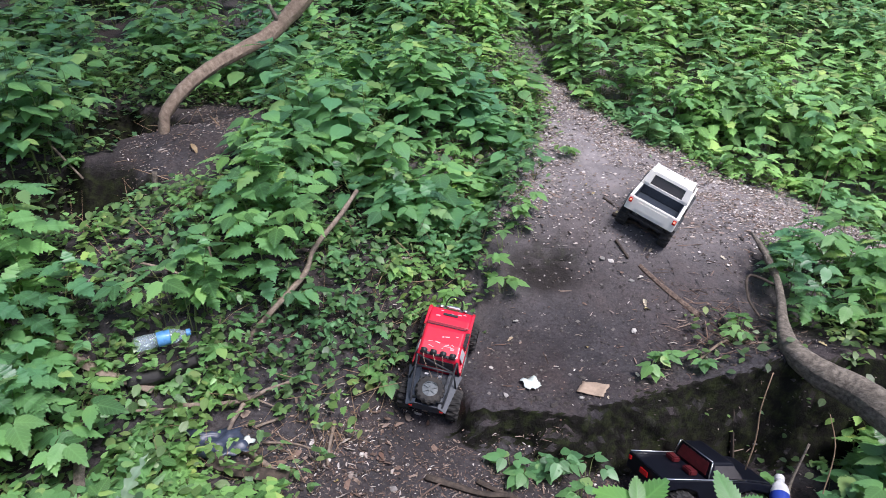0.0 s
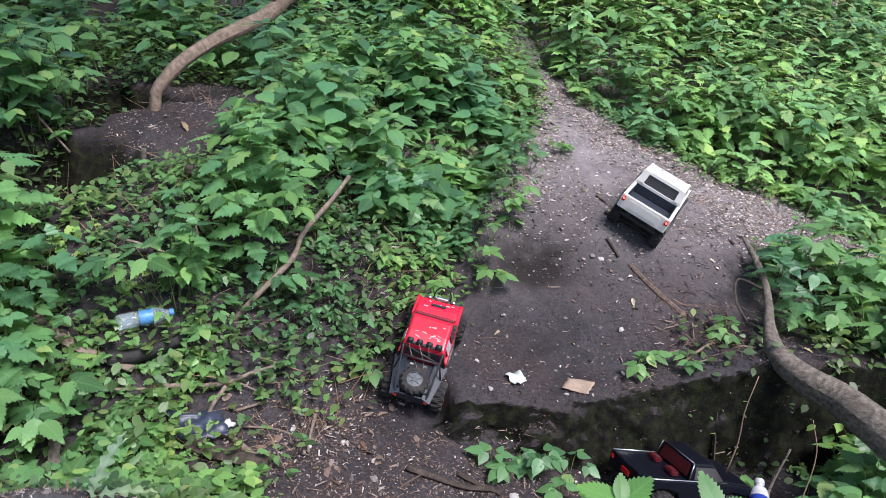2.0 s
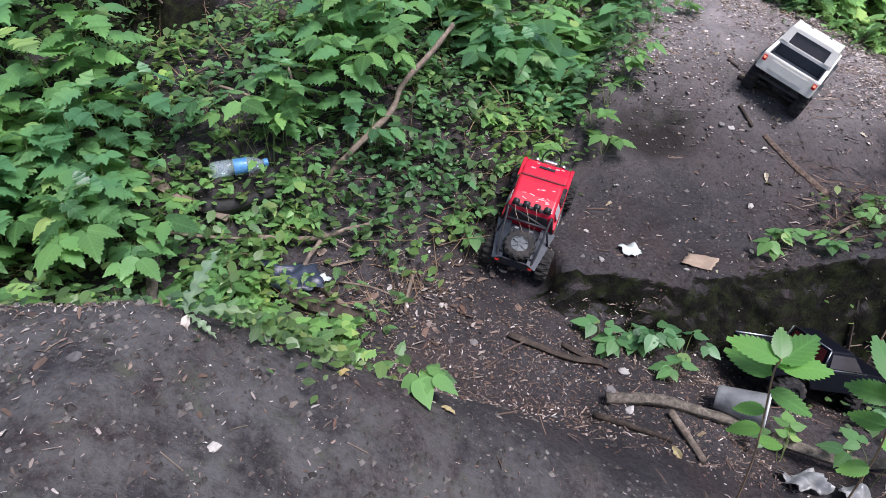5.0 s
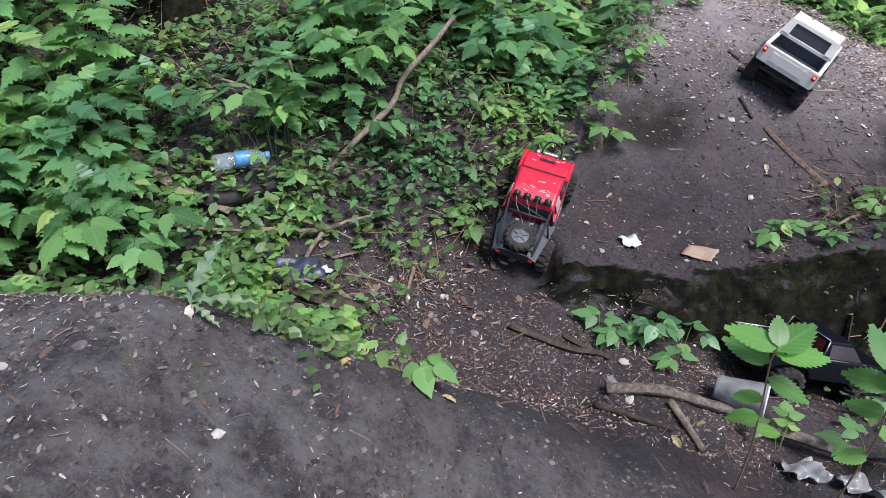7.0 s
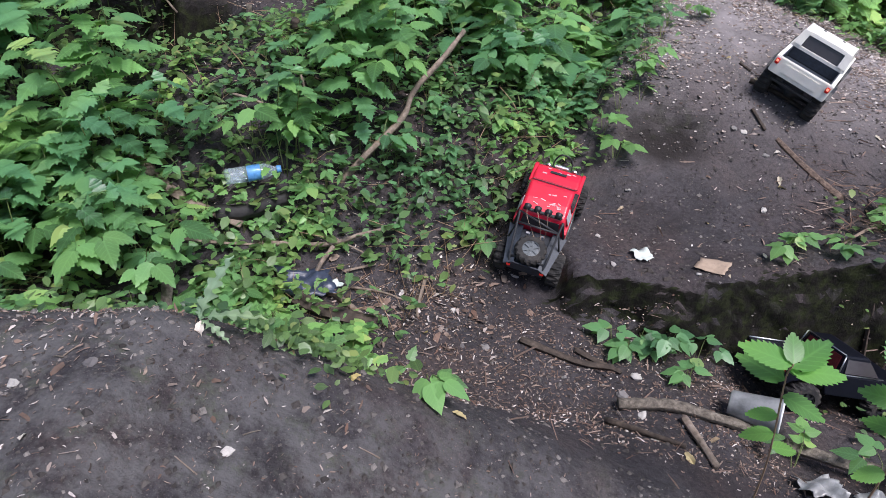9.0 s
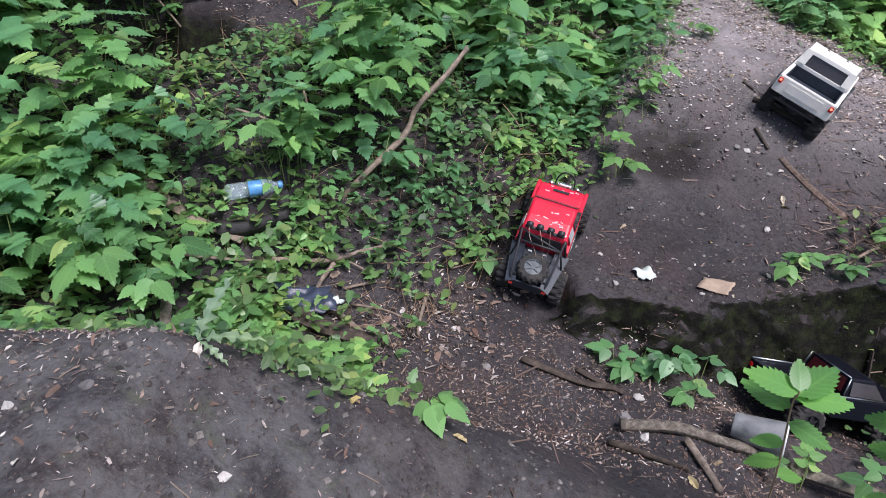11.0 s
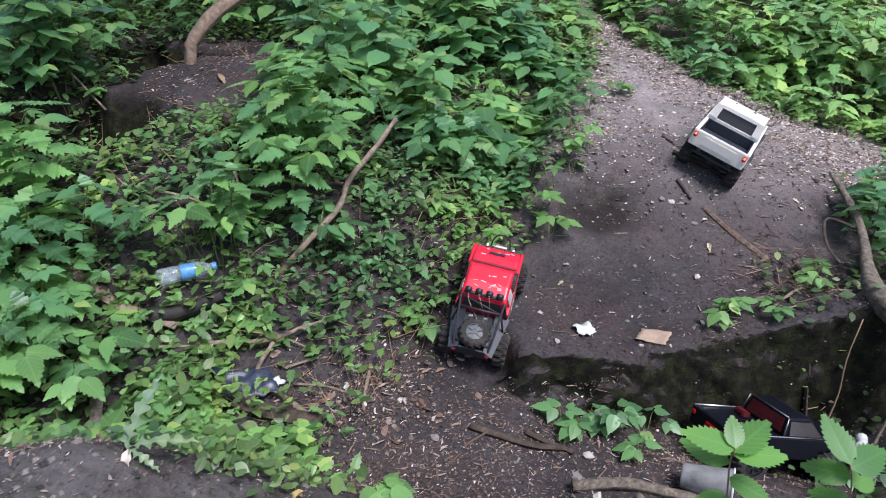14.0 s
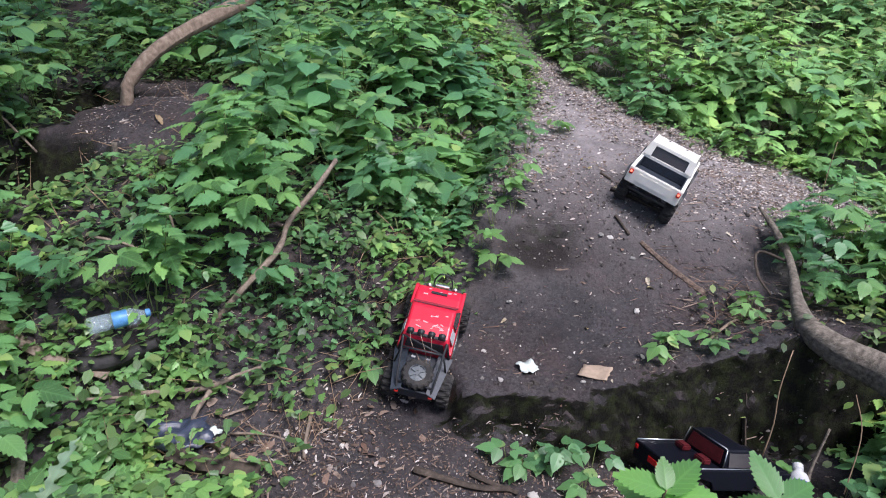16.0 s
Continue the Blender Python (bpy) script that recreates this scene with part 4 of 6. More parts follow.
def profile_solid(name, outline, x0, x1, mat, parent, label="", bevel=0.004, taper=0.0, belt=None):
    """A body pressed from a side outline of (y, z), between x0 and x1; above the belt height it leans inwards by taper."""
    bm = bmesh.new()
    zs = [z for _, z in outline]
    belt, hi = (min(zs) if belt is None else belt), max(zs)
    mid = (x0 + x1) / 2
    sides = []
    for x in (x0, x1):
        row = []
        for y, z in outline:
            k = 1 - taper * max(0, (z - belt) / max(1e-6, hi - belt))
            row.append(bm.verts.new((mid + (x - mid) * k, y, z)))
        sides.append(row)
    n = len(outline)
    bm.faces.new(sides[0])
    bm.faces.new(sides[1][::-1])
    for i in range(n):
        j = (i + 1) % n
        bm.faces.new((sides[0][j], sides[0][i], sides[1][i], sides[1][j]))
    bmesh.ops.recalc_face_normals(bm, faces=bm.faces)
    ob = part(name, bm, mat, parent, label)
    if bevel:
        mod = ob.modifiers.new("round", "BEVEL")
        mod.width, mod.segments, mod.limit_method, mod.angle_limit = bevel, 3, "ANGLE", radians(25)
    return ob


def rest(x, y, yaw, wheelbase, track, lift=0.0, pitch=0.0, roll=0.0):
    """The pose of a car that stands with four wheels on the ground at (x, y), heading yaw degrees."""
    c, s = math.cos(radians(yaw)), math.sin(radians(yaw))
    f, r = Vector((-s, c, 0)), Vector((c, s, 0))
    pts = {}
    for a in (-1, 1):
        for b in (-1, 1):
            p = Vector((x, y, 0)) + f * a * wheelbase / 2 + r * b * track / 2
            p.z = ground_z(p.x, p.y)
            pts[a, b] = p
    fwd = (pts[1, 1] + pts[1, -1] - pts[-1, 1] - pts[-1, -1]).normalized()
    right = (pts[1, 1] + pts[-1, 1] - pts[1, -1] - pts[-1, -1]).normalized()
    up = right.cross(fwd).normalized()
    right = fwd.cross(up)
    mid = sum(pts.values(), Vector()) / 4
    m = Matrix((right, fwd, up)).transposed().to_4x4()
    return Matrix.Translation(mid + up * lift) @ m @ pose(0, 0, 0, pitch, roll, 0)


def white_pickup():
    car = new("toy_pickup")
    for sx in (-1, 1):
        for y in (-0.135, 0.135):
            wheel(car, (sx * 0.088, y, 0.050), 0.050, 0.042, BLACK)
        # flank with its wheel arches
        side = [(-0.222, 0.088), (-0.222, 0.142), (-0.05, 0.142), (-0.05, 0.146), (0.10, 0.146), (0.212, 0.138), (0.222, 0.128), (0.222, 0.086),
                (0.198, 0.086), (0.178, 0.108), (0.135, 0.116), (0.092, 0.108), (0.074, 0.078), (-0.074, 0.078), (-0.092, 0.108), (-0.135, 0.116), (-0.178, 0.108), (-0.198, 0.088)]
        profile_solid("side_panel", side, sx * 0.094 - 0.006, sx * 0.094 + 0.006, WHITE_BODY, car, bevel=0.003)
        fl = profile_solid("fender_flare", [(-0.200, 0.090), (-0.180, 0.112), (-0.135, 0.120), (-0.090, 0.112), (-0.070, 0.080), (-0.076, 0.078), (-0.094, 0.106), (-0.135, 0.113), (-0.176, 0.106), (-0.196, 0.088)],
                           sx * 0.105 - 0.006, sx * 0.105 + 0.006, BLACK, car, bevel=0)
        ff = new("fender_flare", fl.data)
        ff.parent, ff.location = car, (0, 0.27, 0)
        panel("side_window", [(sx * 0.0925, -0.035, 0.152), (sx * 0.0925, 0.078, 0.152), (sx * 0.083, 0.042, 0.198), (sx * 0.083, -0.030, 0.198)][::sx], 0.002, WINDOW, car, bevel=0)
        part("door_handle", box(0.004, 0.018, 0.005, (sx * 0.101, -0.02, 0.133)), BLACK, car, bevel=0.001)
        rod("sill_bar", [(sx * 0.096, -0.075, 0.074), (sx * 0.100, 0, 0.072), (sx * 0.096, 0.075, 0.074)], 0.004, BLACK, car)
        part("tail_light", box(0.013, 0.006, 0.018, (sx * 0.089, -0.2285, 0.127)), TAIL_RED, car, "red and orange moulded tail light", bevel=0.0015)
        part("indicator_lamp", box(0.008, 0.003, 0.008, (sx * 0.089, -0.233, 0.130)), TAIL_ORANGE, car, "small glowing orange indicator lamp", bevel=0.001)
        part("headlight", box(0.022, 0.004, 0.022, (sx * 0.072, 0.2265, 0.112)), SILVER, car, bevel=0.002)
    profile_solid("bonnet", [(0.085, 0.086), (0.085, 0.149), (0.205, 0.142), (0.222, 0.130), (0.222, 0.086)], -0.0875, 0.0875, WHITE_BODY, car, bevel=0.005)
    panel("tailgate", [(-0.100, -0.2235, 0.086), (0.100, -0.2235, 0.086), (0.100, -0.2255, 0.144), (-0.100, -0.2255, 0.144)], 0.010, WHITE_BODY, car, "white tailgate with a pressed recess", 0.003)
    panel("tailgate_recess", [(-0.062, -0.2265, 0.100), (0.062, -0.2265, 0.100), (0.062, -0.2275, 0.132), (-0.062, -0.2275, 0.132)], 0.002, WHITE_BODY, car, bevel=0.001)
    part("rear_bumper", box(0.15, 0.010, 0.010, (0, -0.216, 0.068)), BLACK, car, bevel=0.003)
    part("front_bumper", box(0.20, 0.018, 0.022, (0, 0.236, 0.080)), BLACK, car, bevel=0.004)
    part("grille", box(0.11, 0.004, 0.024, (0, 0.2255, 0.112)), BLACK, car, bevel=0.001)
    # loading bed
    panel("bed_floor", [(-0.0875, -0.213, 0.105), (0.0875, -0.213, 0.105), (0.0875, -0.052, 0.105), (-0.0875, -0.052, 0.105)], 0.004, LINER, car, "dark blue-black bed liner", 0)
    for sx in (-1, 1):
        part("bed_wall", box(0.003, 0.158, 0.034, (sx * 0.0858, -0.133, 0.1235)), LINER, car)
    for x, y in ((-0.032, -0.162), (0.020, -0.158), (0.050, -0.178)):
        part("screw", lathe([(0.003, 0.106), (0.003, 0.1095), (0.001, 0.1105)], 8, "Z"), SILVER, car).location = (x, y, 0)
    # cab: hollow, with a rear window opening
    profile_solid("cab_roof", [(-0.048, 0.196), (-0.040, 0.208), (0.040, 0.210), (0.056, 0.198)], -0.086, 0.086, WHITE_BODY, car, bevel=0.006)
    y0, z0, y1, z1 = -0.054, 0.146, -0.046, 0.200
    # lower cab back gets the liner colour to stand for shade in the bed
    panel("cab_back_liner", [(-0.090, y0 - 0.001, 0.108), (0.090, y0 - 0.001, 0.108), (0.090, y0 - 0.001, 0.141), (-0.090, y0 - 0.001, 0.141)], 0.005, LINER, car, "lower cab back, coloured dark for the bed's shade", 0)
    panel("cab_back_frame", [(-0.096, y0, 0.141), (0.096, y0, 0.141), (0.096, y0, 0.153), (-0.096, y0, 0.153)], 0.006, WHITE_BODY, car, bevel=0.001)
    for sx in (-1, 1):
        panel("rear_pillar", [(sx * 0.096, y0, 0.153), (sx * 0.088, y1, 0.204), (sx * 0.064, y1, 0.204), (sx * 0.067, y0, 0.153)][::-sx], 0.006, WHITE_BODY, car, bevel=0.001)
        panel("front_pillar", [(sx * 0.095, 0.092, 0.148), (sx * 0.086, 0.052, 0.203), (sx * 0.076, 0.052, 0.203), (sx * 0.084, 0.092, 0.148)][::sx], 0.006, WHITE_BODY, car, bevel=0.001)
        panel("door_frame", [(sx * 0.095, -0.050, 0.146), (sx * 0.095, 0.090, 0.146), (sx * 0.094, 0.088, 0.153), (sx * 0.094, -0.050, 0.153)][::sx], 0.005, WHITE_BODY, car, bevel=0.001)
    panel("back_header", [(-0.066, y1 - 0.002, 0.193), (0.066, y1 - 0.002, 0.193), (0.066, y1, 0.206), (-0.066, y1, 0.206)], 0.005, WHITE_BODY, car, bevel=0.001)
    panel("rear_window", [(-0.068, y0 + 0.003, 0.151), (0.068, y0 + 0.003, 0.151), (0.066, y1 + 0.003, 0.195), (-0.066, y1 + 0.003, 0.195)], 0.002, WINDOW, car, bevel=0)
    panel("windscreen", [(0.084, 0.090, 0.150), (-0.084, 0.090, 0.150), (-0.078, 0.053, 0.202), (0.078, 0.053, 0.202)], 0.002, WINDOW, car, bevel=0)
    part("interior", box(0.170, 0.13, 0.05, (0, 0.018, 0.122)), BLACK, car, bevel=0.004)
    part("wiper", box(0.05, 0.003, 0.003, (0.02, 0.092, 0.158), rot=Matrix.Rotation(0.3, 3, "Y")), BLACK, car)
    for x, y in ((-0.035, 0.02), (0.035, 0.02)):
        part("roof_clip", box(0.010, 0.003, 0.003, (x, y, 0.2105)), BLACK, car)
    # running gear
    part("chassis", box(0.075, 0.40, 0.035, (0, 0, 0.078)), BLACK, car, bevel=0.004)
    for y in (-0.135, 0.135):
        part("axle", lathe([(0.007, -0.085), (0.007, -0.02), (0.018, -0.012), (0.018, 0.012), (0.007, 0.02), (0.007, 0.085)], 12), BLACK, car, smooth=True).location = (0, y, 0.050)
    for o in car.children:
        if not o.name.startswith(("wheel", "axle")):
            o.location.z += 0.016
    return tagged(car, "white toy pickup truck with dark open bed on bare earth", "toy truck", "toy trucks on the slope")


def red_crawler():
    car = new("toy_crawler")
    for sx in (-1, 1):
        for y in (-0.155, 0.158):
            wheel(car, (sx * 0.098, y, 0.060), 0.060, 0.048, RED_METAL)
            rod("shock", [(sx * 0.062, y * 0.80, 0.155), (sx * 0.068, y * 0.92, 0.075)], 0.007, RED_METAL, car, n=2, sides=8)
            rod("link", [(sx * 0.035, y * 0.30, 0.085), (sx * 0.045, y * 0.97, 0.062)], 0.004, SILVER, car, n=2)
        side = [(-0.074, 0.085), (-0.074, 0.178), (0.100, 0.178), (0.195, 0.166), (0.212, 0.150), (0.212, 0.128), (0.196, 0.138), (0.158, 0.148), (0.118, 0.136), (0.096, 0.100), (0.088, 0.085)]
        profile_solid("side_panel", side, sx * 0.090 - 0.007, sx * 0.090 + 0.007, RED_BODY, car, bevel=0.004)
        panel("door_window", [(sx * 0.0955, 0.020, 0.184), (sx * 0.0955, 0.102, 0.184), (sx * 0.0835, 0.072, 0.226), (sx * 0.0835, 0.020, 0.226)][::sx], 0.002, WINDOW, car, bevel=0)
        panel("quarter_window", [(sx * 0.0955, -0.040, 0.184), (sx * 0.0955, 0.006, 0.184), (sx * 0.0835, 0.006, 0.226), (sx * 0.0835, -0.036, 0.226)][::sx], 0.002, STICKER, car, "grey slatted quarter window", 0)
        panel("side_decal", [(sx * 0.0985, -0.055, 0.096), (sx * 0.0985, 0.082, 0.096), (sx * 0.0985, 0.088, 0.116), (sx * 0.0985, -0.050, 0.116)][::sx], 0.001, STICKER_GREEN, car, "dark green stripe decal", 0)
        panel("decal_bar", [(sx * 0.0992, -0.014, 0.102), (sx * 0.0992, 0.036, 0.102), (sx * 0.0992, 0.036, 0.111), (sx * 0.0992, -0.014, 0.111)][::sx], 0.0008, STICKER, car, bevel=0)
        # bed side tray and cage
        panel("bed_side", [(sx * 0.106, -0.074, 0.152), (sx * 0.055, -0.074, 0.162), (sx * 0.044, -0.228, 0.164), (sx * 0.078, -0.238, 0.154)][::sx], 0.004, LINER, car, bevel=0.001)
        rod("cage_tube", [(sx * 0.078, -0.062, 0.234), (sx * 0.074, -0.100, 0.218), (sx * 0.066, -0.190, 0.178), (sx * 0.058, -0.232, 0.150)], 0.0042, BLACK, car, n=10)
        rod("cage_upright", [(sx * 0.092, -0.078, 0.150), (sx * 0.078, -0.064, 0.234)], 0.0042, BLACK, car, n=3)
        rod("cage_brace", [(sx * 0.074, -0.100, 0.218), (sx * 0.092, -0.130, 0.154)], 0.0034, BLACK, car, n=3)
        part("tail_lens", box(0.014, 0.004, 0.012, (sx * 0.060, -0.229, 0.138)), TAIL_GLOW, car, "small lit red tail lens", bevel=0.001)
        rod("rock_slider", [(sx * 0.094, -0.05, 0.078), (sx * 0.100, 0.02, 0.076), (sx * 0.094, 0.095, 0.080)], 0.005, BLACK, car)
        rod("bull_bar", [(sx * 0.036, 0.226, 0.105), (sx * 0.034, 0.252, 0.132), (sx * 0.018, 0.262, 0.160), (0, 0.263, 0.163)], 0.0032, BLACK, car, n=10)
        part("front_lamp", lathe([(0.010, 0), (0.012, 0.006), (0.010, 0.010)], 12, "Z"), SILVER, car).matrix_basis = pose(sx * 0.05, 0.212, 0.140, -90)
    profile_solid("bonnet", [(0.108, 0.130), (0.108, 0.184), (0.150, 0.180), (0.190, 0.168), (0.208, 0.150), (0.213, 0.125)], -0.088, 0.088, RED_BODY, car, bevel=0.020)
    profile_solid("cab", [(-0.072, 0.100), (-0.073, 0.176), (-0.062, 0.228), (-0.048, 0.236), (0.000, 0.240), (0.062, 0.236), (0.078, 0.229), (0.118, 0.180), (0.118, 0.100)], -0.0945, 0.0945, RED_BODY, car, "red pressed cab shell", 0.010, taper=0.17, belt=0.178)
    panel("windscreen", [(0.086, 0.1190, 0.184), (-0.086, 0.1190, 0.184), (-0.076, 0.0860, 0.225), (0.076, 0.0860, 0.225)], 0.002, WINDOW, car, "smoky windscreen strip", 0)
    panel("back_window", [(-0.070, -0.0755, 0.182), (0.070, -0.0755, 0.182), (0.064, -0.0665, 0.222), (-0.064, -0.0665, 0.222)], 0.002, WINDOW, car, bevel=0)
    part("bonnet_vent", box(0.060, 0.012, 0.003, (0, 0.166, 0.1775), rot=Matrix.Rotation(-0.2, 3, "X")), BLACK, car, bevel=0.001)
    # scuffs
    rs = random.Random(5)
    for k in range(12):
        x, y = rs.uniform(-0.05, 0.055), rs.uniform(-0.02, 0.05)
        part("scuff", box(rs.uniform(0.006, 0.022), rs.uniform(0.002, 0.006), 0.0016, (x, y, 0.2395 - 0.07 * max(0, y)), rot=Matrix.Rotation(rs.uniform(-0.6, 0.6), 3, "Z")), SCRAPE, car, "pale scuff in the red paint")
    for k in range(7):
        x, y = rs.uniform(-0.06, 0.065), rs.uniform(0.135, 0.185)
        part("scuff", box(rs.uniform(0.008, 0.022), rs.uniform(0.003, 0.006), 0.0020, (x, y, 0.1808 - (0.3 if y > 0.15 else 0.1) * (y - 0.15)), rot=Matrix.Rotation(-0.23, 3, "X")), SCRAPE, car, "pale scuff in the red paint")
    # lamps on the roof
    part("lamp_bar", box(0.140, 0.010, 0.008, (0, -0.052, 0.240)), BLACK, car, bevel=0.002)
    for x in (-0.056, -0.019, 0.019, 0.056):
        part("roof_lamp", lathe([(0.008, -0.010), (0.012, -0.004), (0.013, 0.005), (0.011, 0.008)], 16, "Z"), BLACK, car, "black round roof lamp", smooth=False).matrix_basis = pose(x, -0.048, 0.249, -80)
    rod("lamp_wire", [(-0.056, -0.056, 0.250), (-0.045, -0.085, 0.235), (-0.015, -0.11, 0.195), (0.0, -0.13, 0.180)], 0.0010, CARD, car, n=10)
    rod("lamp_wire", [(-0.019, -0.056, 0.252), (-0.005, -0.08, 0.240), (0.012, -0.10, 0.200), (0.02, -0.125, 0.180)], 0.0010, CARD, car, n=10)
    rod("lamp_wire", [(0.019, -0.056, 0.252), (0.022, -0.07, 0.255), (0.03, -0.09, 0.21), (0.03, -0.12, 0.180)], 0.0010, CARD, car, n=10)
    # rear: tray, spare wheel, cross tubes
    panel("bed_floor", [(-0.064, -0.225, 0.140), (0.064, -0.225, 0.140), (0.064, -0.075, 0.140), (-0.064, -0.075, 0.140)], 0.004, LINER, car, bevel=0)
    panel("bed_back", [(-0.064, -0.228, 0.112), (0.064, -0.228, 0.112), (0.060, -0.226, 0.158), (-0.060, -0.226, 0.158)], 0.004, LINER, car, bevel=0.001)
    wheel(car, (0, -0.168, 0.168), 0.056, 0.036, RIM_GREY, "Z", name="spare_wheel")
    rod("cage_cross", [(-0.074, -0.100, 0.218), (0.074, -0.100, 0.218)], 0.0038, BLACK, car, n=2)
    rod("cage_cross", [(-0.078, -0.064, 0.234), (0.074, -0.100, 0.218)], 0.0034, BLACK, car, n=2)
    rod("cage_cross", [(-0.060, -0.205, 0.166), (0.060, -0.205, 0.166)], 0.0038, BLACK, car, n=2)
    for x in (-0.03, 0.024):
        part("buckle", box(0.014, 0.008, 0.006, (x, -0.106, 0.172)), SILVER, car, "bright metal buckle", bevel=0.001)
    part("front_bumper", box(0.15, 0.020, 0.016, (0, 0.230, 0.108)), BLACK, car, bevel=0.003)
    part("winch", lathe([(0.010, -0.026), (0.010, 0.026)], 12), SILVER, car, "bright winch drum").location = (0, 0.232, 0.124)
    part("skid_plate", box(0.075, 0.36, 0.05, (0, 0, 0.095), top=(1.2, 1)), BLACK, car, bevel=0.004)
    for y in (-0.155, 0.158):
        part("axle", lathe([(0.006, -0.095), (0.006, -0.024)], 10), SILVER, car, smooth=True).location = (0, y, 0.060)
        part("axle", lathe([(0.006, 0.024), (0.006, 0.095)], 10), SILVER, car, smooth=True).location = (0, y, 0.060)
        part("axle_housing", lathe([(0.008, -0.026), (0.019, -0.016), (0.021, 0.004), (0.012, 0.022), (0.008, 0.028)], 14), RED_METAL, car, "red metal axle housing", smooth=True).location = (0, y, 0.060)
    return tagged(car, "scuffed red toy crawler truck with black cage and spare wheel", "toy truck", "toy trucks on the slope")


def black_pickup():
    car = new("toy_pickup")
    for sx in (-1, 1):
        for y in (-0.135, 0.135):
            wheel(car, (sx * 0.092, y, 0.054), 0.054, 0.044, BLACK)
        side = [(-0.215, 0.090), (-0.215, 0.150), (0.10, 0.152), (0.205, 0.142), (0.218, 0.128), (0.218, 0.090), (0.190, 0.110), (0.135, 0.122), (0.084, 0.108), (0.070, 0.080), (-0.070, 0.080), (-0.084, 0.108), (-0.135, 0.122), (-0.190, 0.110)]
        profile_solid("side_panel", side, sx * 0.094 - 0.006, sx * 0.094 + 0.006, BLACK_BODY, car, bevel=0.003)
        rod("trim_strip", [(sx * 0.0955, -0.214, 0.153), (sx * 0.0955, -0.05, 0.154), (sx * 0.0955, 0.10, 0.155)], 0.0022, SILVER, car, n=4)
        part("tail_light", box(0.014, 0.006, 0.016, (sx * 0.086, -0.218, 0.132)), TAIL_RED, car, "dark red tail light", bevel=0.002)
        panel("side_window", [(sx * 0.0935, -0.030, 0.158), (sx * 0.0935, 0.085, 0.158), (sx * 0.082, 0.045, 0.206), (sx * 0.082, -0.026, 0.206)][::sx], 0.002, WINDOW, car, bevel=0)
    profile_solid("bonnet", [(0.09, 0.10), (0.09, 0.156), (0.205, 0.146), (0.218, 0.132), (0.218, 0.10)], -0.087, 0.087, BLACK_BODY, car, bevel=0.005)
    profile_solid("cab", [(-0.044, 0.10), (-0.044, 0.154), (-0.034, 0.212), (0.044, 0.214), (0.092, 0.156), (0.092, 0.10)], -0.092, 0.092, BLACK_BODY, car, bevel=0.006, taper=0.12, belt=0.154)
    panel("rear_window", [(-0.074, -0.0475, 0.160), (0.074, -0.0475, 0.160), (0.068, -0.0385, 0.204), (-0.068, -0.0385, 0.204)], 0.002, TAIL_DARK, car, "dark red pane behind the cab", 0)
    for sx in (-1, 1):
        rod("cab_edge", [(sx * 0.090, -0.046, 0.156), (sx * 0.083, -0.037, 0.212)], 0.0020, SILVER, car, n=3)
    rod("cab_edge", [(-0.080, -0.036, 0.214), (0.080, -0.036, 0.214)], 0.0018, SILVER, car, n=3)
    for sx in (-1, 1):
        part("bed_block", box(0.045, 0.030, 0.020, (sx * 0.045, -0.085, 0.160)), TAIL_DARK, car, "dark red moulded block in the bed", bevel=0.004)
    panel("windscreen", [(0.078, 0.0935, 0.160), (-0.078, 0.0935, 0.160), (-0.072, 0.0465, 0.212), (0.072, 0.0465, 0.212)], 0.002, WINDOW, car, bevel=0)
    panel("bed_cover", [(-0.089, -0.212, 0.149), (0.089, -0.212, 0.149), (0.089, -0.046, 0.149), (-0.089, -0.046, 0.149)], 0.005, BLACK_BODY, car, "black bed cover", 0.001)
    panel("tailgate", [(-0.099, -0.2175, 0.090), (0.099, -0.2175, 0.090), (0.099, -0.2175, 0.150), (-0.099, -0.2175, 0.150)], 0.006, BLACK_BODY, car, bevel=0.002)
    panel("tailgate_plate", [(-0.022, -0.2225, 0.112), (0.022, -0.2225, 0.112), (0.022, -0.2225, 0.132), (-0.022, -0.2225, 0.132)], 0.003, TAIL_RED, car, "dark red tailgate plate", 0.001)
    part("chassis", box(0.075, 0.40, 0.035, (0, 0, 0.080)), BLACK, car, bevel=0.004)
    part("front_bumper", box(0.19, 0.018, 0.020, (0, 0.228, 0.090)), BLACK, car, bevel=0.004)
    return tagged(car, "black toy pickup truck with red tail lights in the gully", "toy truck", "toy trucks on the slope")


white_pickup().matrix_basis = rest(0.835, 2.52, -28, 0.27, 0.176, lift=-0.004, pitch=0, roll=6)
red_crawler().matrix_basis = rest(-0.012, 1.835, -15, 0.290, 0.180, lift=-0.004, pitch=3, roll=-6) @ Matrix.Scale(0.81, 4)
black_pickup().matrix_basis = rest(0.785, 1.530, -76, 0.25, 0.172, lift=-0.006) @ pose(0, 0, 0, -4) @ Matrix.Diagonal((0.94, 0.94, 0.84, 1.0))

# ---- wood: leaning trunk, fallen log, sticks ----
def on_ground(x, y, up=0.0):
    return Vector((x, y, ground_z(x, y) + up))


